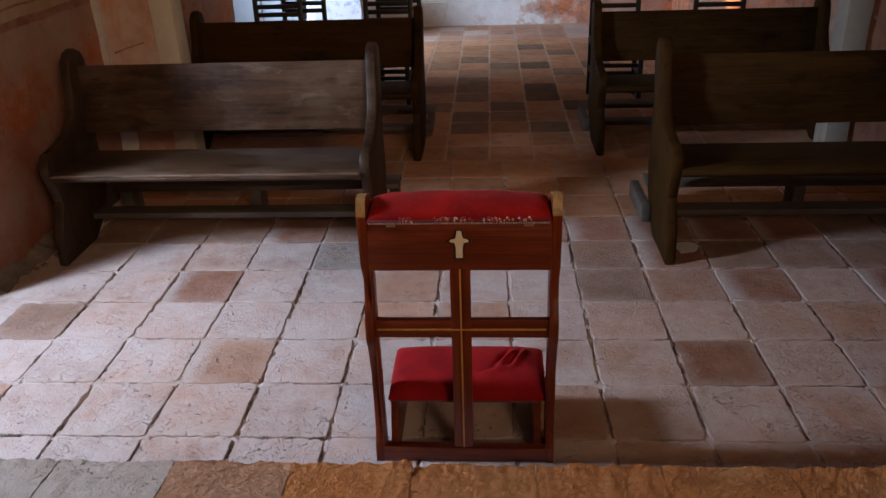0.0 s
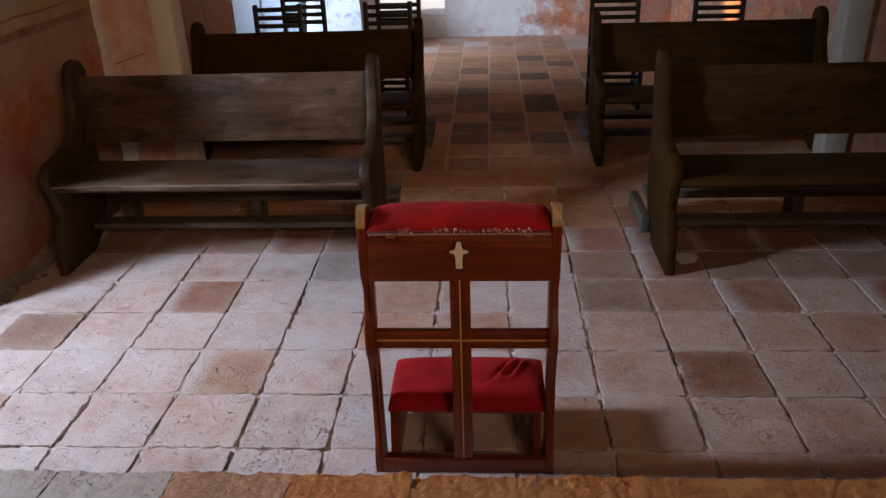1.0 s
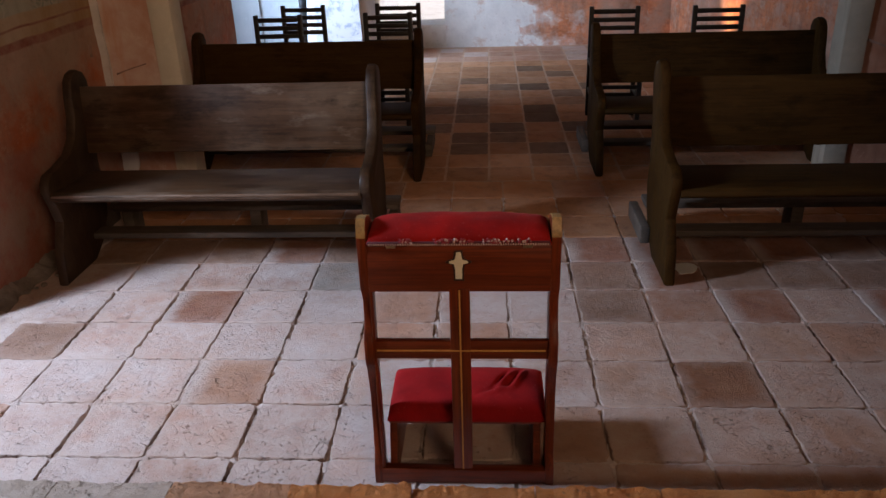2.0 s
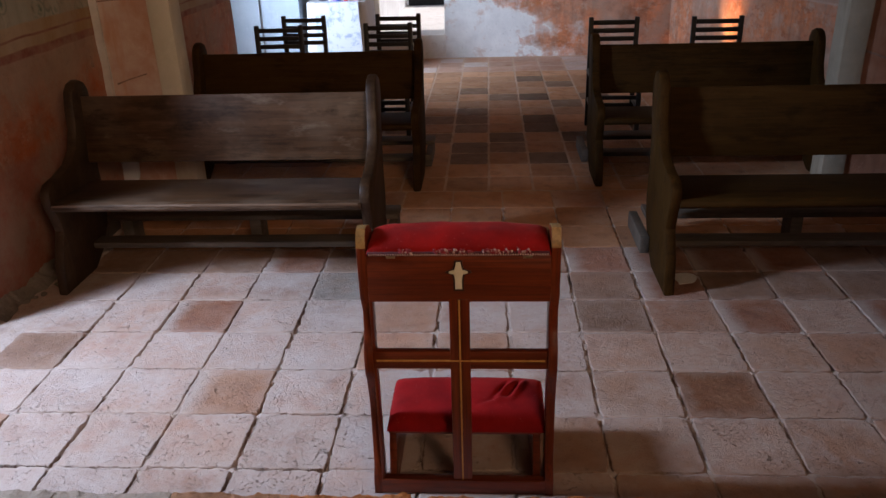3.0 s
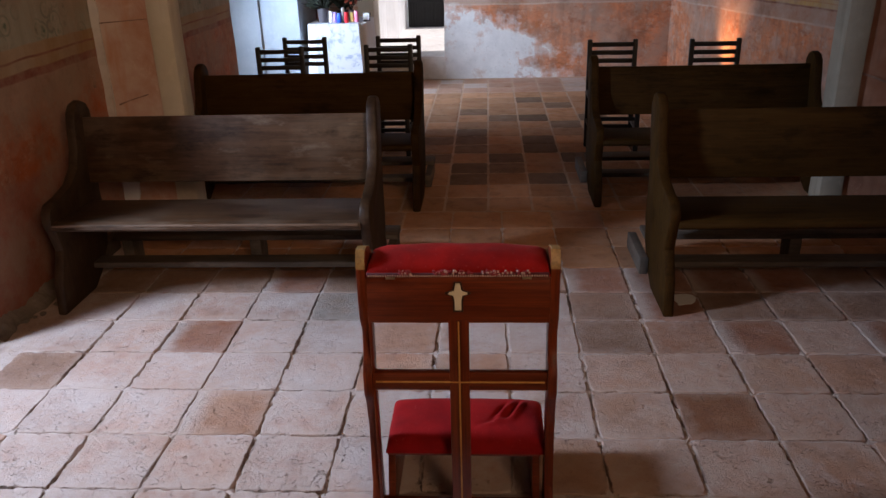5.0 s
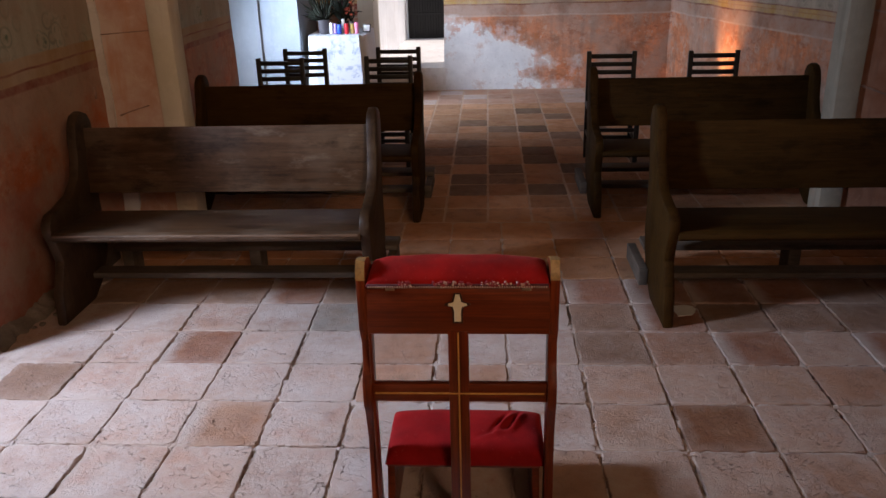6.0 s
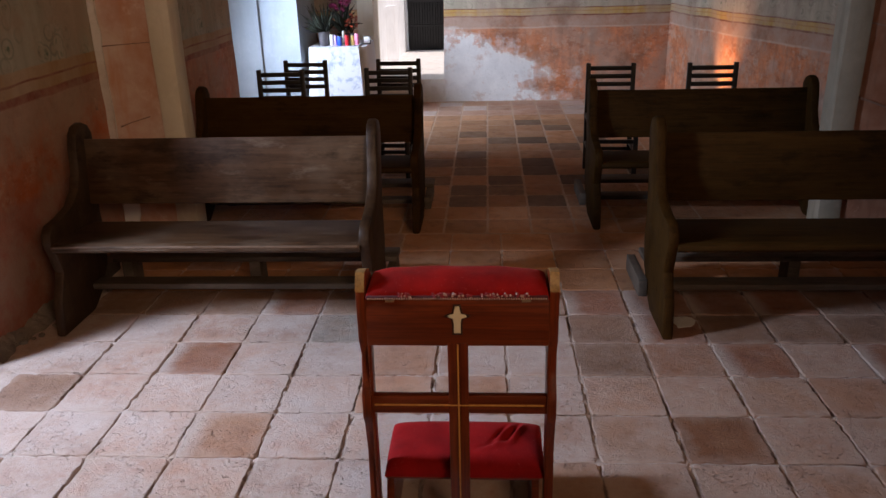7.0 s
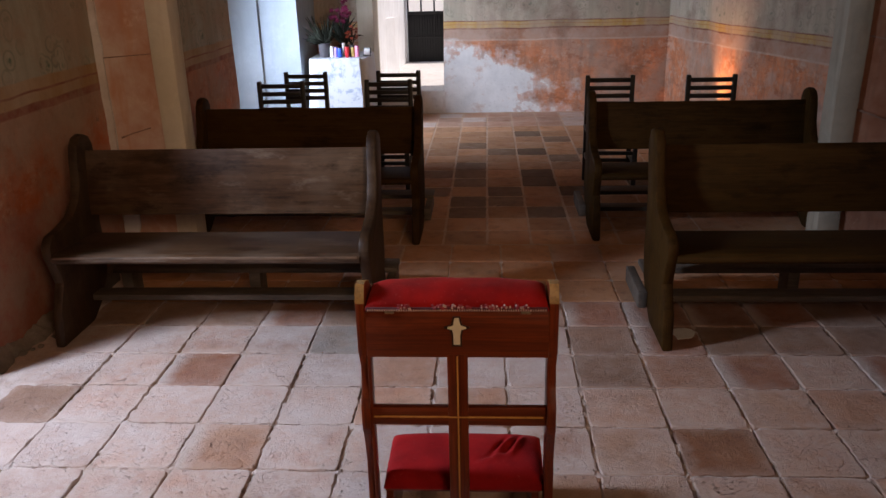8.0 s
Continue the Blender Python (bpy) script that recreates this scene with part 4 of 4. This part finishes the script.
part("glass", lathe([(0.025, 0), (0.03, 0.10), (0.028, 0.11)]), POT, bouquet)
for k in range(16):
    a = dice.uniform(0, 6.28)
    tip = Vector((0.075 * math.cos(a) * dice.random() ** 0.5, 0.05 * math.sin(a), dice.uniform(0.16, 0.30)))
    stem = part("stem", blade(bmesh.new(), (0, 0, 0.09), tip, 0.003, 0.01), LEAF, bouquet)
    bm = bmesh.new()
    for p in range(4):
        b = p * 1.57 + k
        blade(bm, tip, tip + Vector((0.02 * math.cos(b), 0.01 * math.sin(b), 0.012 + 0.012 * math.sin(b))), 0.009, 0.0)
    part("blossom", bm, ORANGE_PETAL, stem)

# crumbling plaster along the foot of the near wall
foot = bmesh.new()
rows = []
for i in range(131):
    y = 2.93 + 1.49 * i / 130
    wide = 0.075 + 0.035 * noise.noise(Vector((y * 5, 0, 0))) + 0.02 * noise.noise(Vector((y * 17, 1, 0)))
    tall = 0.055 + 0.045 * noise.noise(Vector((y * 6, 5, 0))) + 0.02 * noise.noise(Vector((y * 23, 7, 0)))
    row = []
    for j in range(9):
        f = j / 8
        p = Vector((LEFT - 0.02 + (wide + 0.02) * f, y, max(0.0, tall) * (1 - f) ** 0.8 - 0.004))
        row.append(foot.verts.new(p + noise.noise_vector(p * 40) * 0.009 * (1 - f * 0.6)))
    rows.append(row)
for a, c in zip(rows, rows[1:]):
    for j in range(8):
        foot.faces.new((a[j], a[j + 1], c[j + 1], c[j]))
solid("baseboard", foot, RUBBLE, "crumbling grey plaster fillet at the wall foot", "plaster", kind="structure")
for k in range(9):
    r = dice.uniform(0.008, 0.022)
    bm = bmesh.new()
    bmesh.ops.create_icosphere(bm, subdivisions=2, radius=r)
    for v in bm.verts:
        v.co += noise.noise_vector(v.co * 30 + Vector((k, 0, 0))) * r * 0.5
        v.co.z *= 0.6
    solid("rubble", bm, RUBBLE, "broken grey plaster lump at the wall foot", "rubble",
          pose(LEFT + dice.uniform(0.06, 0.14), dice.uniform(2.95, 3.75), r * 0.3), "rubble along the wall", smooth=False)
splash = [(0.055 * math.cos(a) * (1 + 0.35 * math.sin(3 * a + 1)), 0.075 * math.sin(a) * (1 + 0.3 * math.cos(2 * a))) for a in np.linspace(0, 2 * math.pi, 18, endpoint=False)]
solid("plaster_splash", prism(splash, "z", 0.0, 0.0025), STONE, "thin splash of pale plaster dried on the tiles", "plaster", pose(0.90, 3.34, 0.0025, 0, 0, 12))

# ---- floors and step, piece by piece ----
solid("floor_bed", box(LEFT - DEEP, 2.76, 4.32, FAR + 0.02, -0.09, -0.004), MORTAR_BROWN, "brown mortar bed between the aisle tiles", "floor", kind="structure", smooth=False)
bed = box(LEFT - DEEP, 2.5, 1.5, 4.318, -0.09, -0.03)
joints = bmesh.new()
bmesh.ops.create_grid(joints, x_segments=520, y_segments=280, size=0.5)
for v in joints.verts:
    v.co = Vector((0.27 + v.co.x * 4.98, 2.91 + v.co.y * 2.81, 0))
    across = abs(((v.co.x + 0.522) / 0.3 + 0.5) % 1.0 - 0.5) < 0.08
    sunk = max(0.0, 0.8 * noise.noise(v.co * 2.2) + (0.02 if across else -0.12) + 0.9 * noise.noise(v.co * 21.0) + 0.5 * noise.noise(v.co * 55.0))
    v.co.z = -0.0046 - min(0.015, sunk * (0.026 if across else 0.014)) + 0.0012 * noise.noise(v.co * 40.0)
merged(bed, joints)
floor = solid("floor", bed, MORTAR, "worn dusty clay tile floor, coloured darker for shade to the right and under the pews, brown along the aisle", "floor", kind="structure", smooth=False)
laying = random.Random(21)


def tile_mesh(name, w, d, thick, rough, seed):
    """One tile with a wobbly outline, worn edges and a slightly dished top."""
    rng = random.Random(seed)
    n = 13
    outline = []
    sag = [rng.uniform(-0.35, 0.35) for _ in range(8)]
    corners = [(-w / 2, -d / 2), (w / 2, -d / 2), (w / 2, d / 2), (-w / 2, d / 2)]
    for i in range(4):
        (ax, ay), (bx, by) = corners[i], corners[(i + 1) % 4]
        for k in range(n):
            f = 0.035 + 0.93 * k / (n - 1)
            chip = rng.random() < 0.14
            j = -rough * (0.35 + sag[i] * math.sin(f * 3.1 + sag[i + 4] * 4)) + rng.uniform(-0.35, 0.35) * rough - (rough * 0.9 if chip else 0) - (rough * 0.8 if k in (0, n - 1) else 0)
            nx, ny = (by - ay), -(bx - ax)
            l = math.hypot(nx, ny)
            outline.append((ax + (bx - ax) * f + nx / l * j, ay + (by - ay) * f + ny / l * j))
    rings = []
    bm = bmesh.new()
    for inset, z in ((0.0, -thick), (0.0, -0.010), (0.0015, -0.0025), (0.005, 0.0)):
        rings.append([bm.verts.new((x * (1 - inset * 2 / w), y * (1 - inset * 2 / d), z + (rng.uniform(-0.001, 0.001) if z > -0.01 else 0))) for x, y in outline])
    for a, b in zip(rings[1:], rings[2:]):
        for k in range(len(a)):
            bm.faces.new((a[k], a[(k + 1) % len(a)], b[(k + 1) % len(a)], b[k]))
    bmesh.ops.delete(bm, geom=rings[0], context="VERTS")
    hub = bm.verts.new((0, 0, -0.001))
    last = rings[-1]
    for k in range(len(last)):
        bm.faces.new((last[k], last[(k + 1) % len(last)], hub))
    skirt = rings[1]
    low = [bm.verts.new((v.co.x, v.co.y, -thick)) for v in skirt]
    for k in range(len(low)):
        bm.faces.new((low[k], low[(k + 1) % len(low)], skirt[(k + 1) % len(low)], skirt[k]))
    mesh = bpy.data.meshes.new(name)
    bm.to_mesh(mesh)
    bm.free()
    mesh.shade_smooth()
    mesh.set_sharp_from_angle(angle=radians(14))
    return mesh


def lay(mesh, material, parent, x, y, z, turn, tip=0.6):
    ob = new("tile", mesh)
    ob.parent = parent
    ob.matrix_basis = pose(x, y, z, laying.uniform(-tip, tip), laying.uniform(-tip, tip), turn)
    if not mesh.materials:
        mesh.materials.append(material)
    ob.material_slots[0].link = "OBJECT"
    ob.material_slots[0].material = material
    return ob


NEAR = [tile_mesh("near_tile", 0.2990, 0.2918, 0.03, 0.0058, k) for k in range(18)]
AISLE = [tile_mesh("aisle_tile", 0.268, 0.263, 0.03, 0.004, 50 + k) for k in range(10)]
SPECIAL = {(-3, 3): TILE_RED, (-5, 2): TILE_UMBER, (-2, 1): TILE_TAN, (3, 3): TILE_UMBER, (0, 2): TILE_PINK, (2, 0): TILE_TAN, (4, 1): TILE_BARE, (5, 3): TILE_RED, 
           (-1, 4): TILE_SLATE, (-2, 5): TILE_RED, (6, 0): TILE_PINK, (6, 2): TILE_PINK, (7, 1): TILE_PINK, (1, 2): TILE_PINK, (0, 3): TILE_PINK, (-5, 0): TILE_TAN, (7, 3): TILE_RED, (4, 3): TILE_PINK}
for c in range(-6, 10):
    for r in range(-1, 9):
        x, y = -0.522 + 0.3 * (c + 0.5), 1.965 + 0.2925 * (r + 0.5)
        if x < LEFT + 0.05 or x > 2.5:
            continue
        pale = TILE_PALE if c < 3 else TILE_SHADED
        # rows beneath the pews get darker tiles, their shade put into the colour
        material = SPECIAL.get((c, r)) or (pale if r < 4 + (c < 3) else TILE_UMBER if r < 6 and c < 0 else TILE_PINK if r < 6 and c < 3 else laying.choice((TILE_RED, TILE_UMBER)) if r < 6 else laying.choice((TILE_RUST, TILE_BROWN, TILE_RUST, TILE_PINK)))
        lay(laying.choice(NEAR), material, floor, x + laying.uniform(-0.0025, 0.0025), y + laying.uniform(-0.002, 0.002), laying.uniform(-0.001, 0.0012),
            laying.uniform(-0.55, 0.55), 0.28)
DARK = {(-1, 2), (-1, 3), (-1, 5), (-1, 6), (-1, 10), (0, 3), (0, 4), (1, 2), (1, 5), (1, 6), (1, 9), (2, 8), (2, 11), (-2, 6), (-2, 4), (0, 9), (1, 12), (3, 9), (-1, 7), (2, 4)}
rest = bmesh.new()
for c in range(-8, 10):
    for r in range(0, 18):
        x, y = -0.003 + 0.277 * (c + 0.5), 4.61 + 0.272 * (r + 0.5)
        if x < LEFT or x > 2.72 or y > FAR:
            continue
        pick = TILE_GREY if (c, r) in DARK else laying.choice((TILE_BROWN, TILE_RUST, TILE_BROWN, TILE_RUST, TILE_GREY if abs(c) > 3 else TILE_RUST))
        # paler tiles at the far end stand in for daylight from the side opening
        if r > 13 and (c, r) not in DARK:
            pick = laying.choice((TILE_PINK, TILE_PINK, TILE_PALE))
        if -4 <= c <= 4:
            lay(laying.choice(AISLE), pick, floor, x, y, laying.uniform(-0.003, 0.001), laying.choice((0, 180)) + laying.uniform(-0.6, 0.6), 0.4)
        else:
            box(x - 0.134, x + 0.134, y - 0.131, y + 0.131, -0.03, laying.uniform(-0.003, 0.0), into=rest)
side_tiles = part("side_tiles", rest, TILE_BROWN, floor, smooth=False)
side_tiles["kind"] = "stuff"

step = solid("altar_step", roughened(box(LEFT - 0.02, 2.45, BACK, 1.625, -0.05, 0.155), 0.15, 0.012, 5), MORTAR, "raised altar step edged with worn orange bricks", "step", kind="structure")


def edge_brick(x0, x1, y0, y1, seed):
    bm = box(x0, x1, y0, y1, -0.16, 0.0)
    for k in range(1, 44):
        bmesh.ops.bisect_plane(bm, geom=list(bm.verts) + list(bm.edges) + list(bm.faces), plane_co=(x0 + (x1 - x0) * k / 44, 0, 0), plane_no=(1, 0, 0))
    for f in (0.15, 0.3, 0.42, 0.50, 0.56, 0.61, 0.66, 0.70, 0.74, 0.77, 0.80, 0.83, 0.86, 0.885, 0.91, 0.935, 0.96, 0.98):
        bmesh.ops.bisect_plane(bm, geom=list(bm.verts) + list(bm.edges) + list(bm.faces), plane_co=(0, y0 + (y1 - y0) * f, 0), plane_no=(0, 1, 0))
    bmesh.ops.bisect_plane(bm, geom=list(bm.verts) + list(bm.edges) + list(bm.faces), plane_co=(0, 0, -0.03), plane_no=(0, 0, 1))
    for v in bm.verts:
        f = max(0.0, (v.co.y - y0) / (y1 - y0) - 0.45) / 0.55
        p = Vector((v.co.x * 6.5, v.co.y * 8, seed))
        wear, chip, crumb = noise.noise(p), noise.noise(p * 3.2), noise.noise(p * 8.5)
        broken = max(0.0, noise.noise(Vector((v.co.x * 2.2, 4.0, 0.0))) + 0.25) if x0 > -0.9 else 0.1
        if v.co.z > -0.02:
            v.co.z += -f * f * (0.008 + 0.016 * wear) + (0.003 + 0.011 * broken * f) * chip + (0.003 + 0.012 * broken * f) * crumb + (0.0015 + 0.005 * broken * f) * noise.noise(p * 17)
        v.co.y += f * (0.008 * wear + (0.003 + 0.009 * broken) * chip + 0.008 * broken * crumb)
    return bm


for k in range(14):
    x = -2.2 + 0.331 * k
    material = STEP_GREY if k < 4 else STEP_TAN if k < 5 else STEP_ORANGE
    ob = part("brick", edge_brick(x + 0.0015, x + 0.3295, 1.30, 1.655, k), material, step)
    ob.matrix_basis = Matrix.Translation((0, 0, 0.178))
BACKROWS = [tile_mesh("step_tile", 0.335, 0.32, 0.02, 0.005, 90 + k) for k in range(4)]
for r in range(4):
    for c in range(13):
        lay(laying.choice(BACKROWS), STEP_ORANGE if c > 3 else STEP_GREY, step, -2.03 + 0.343 * c, 1.125 - 0.33 * r, 0.172, laying.choice((0, 180)), 0.3)
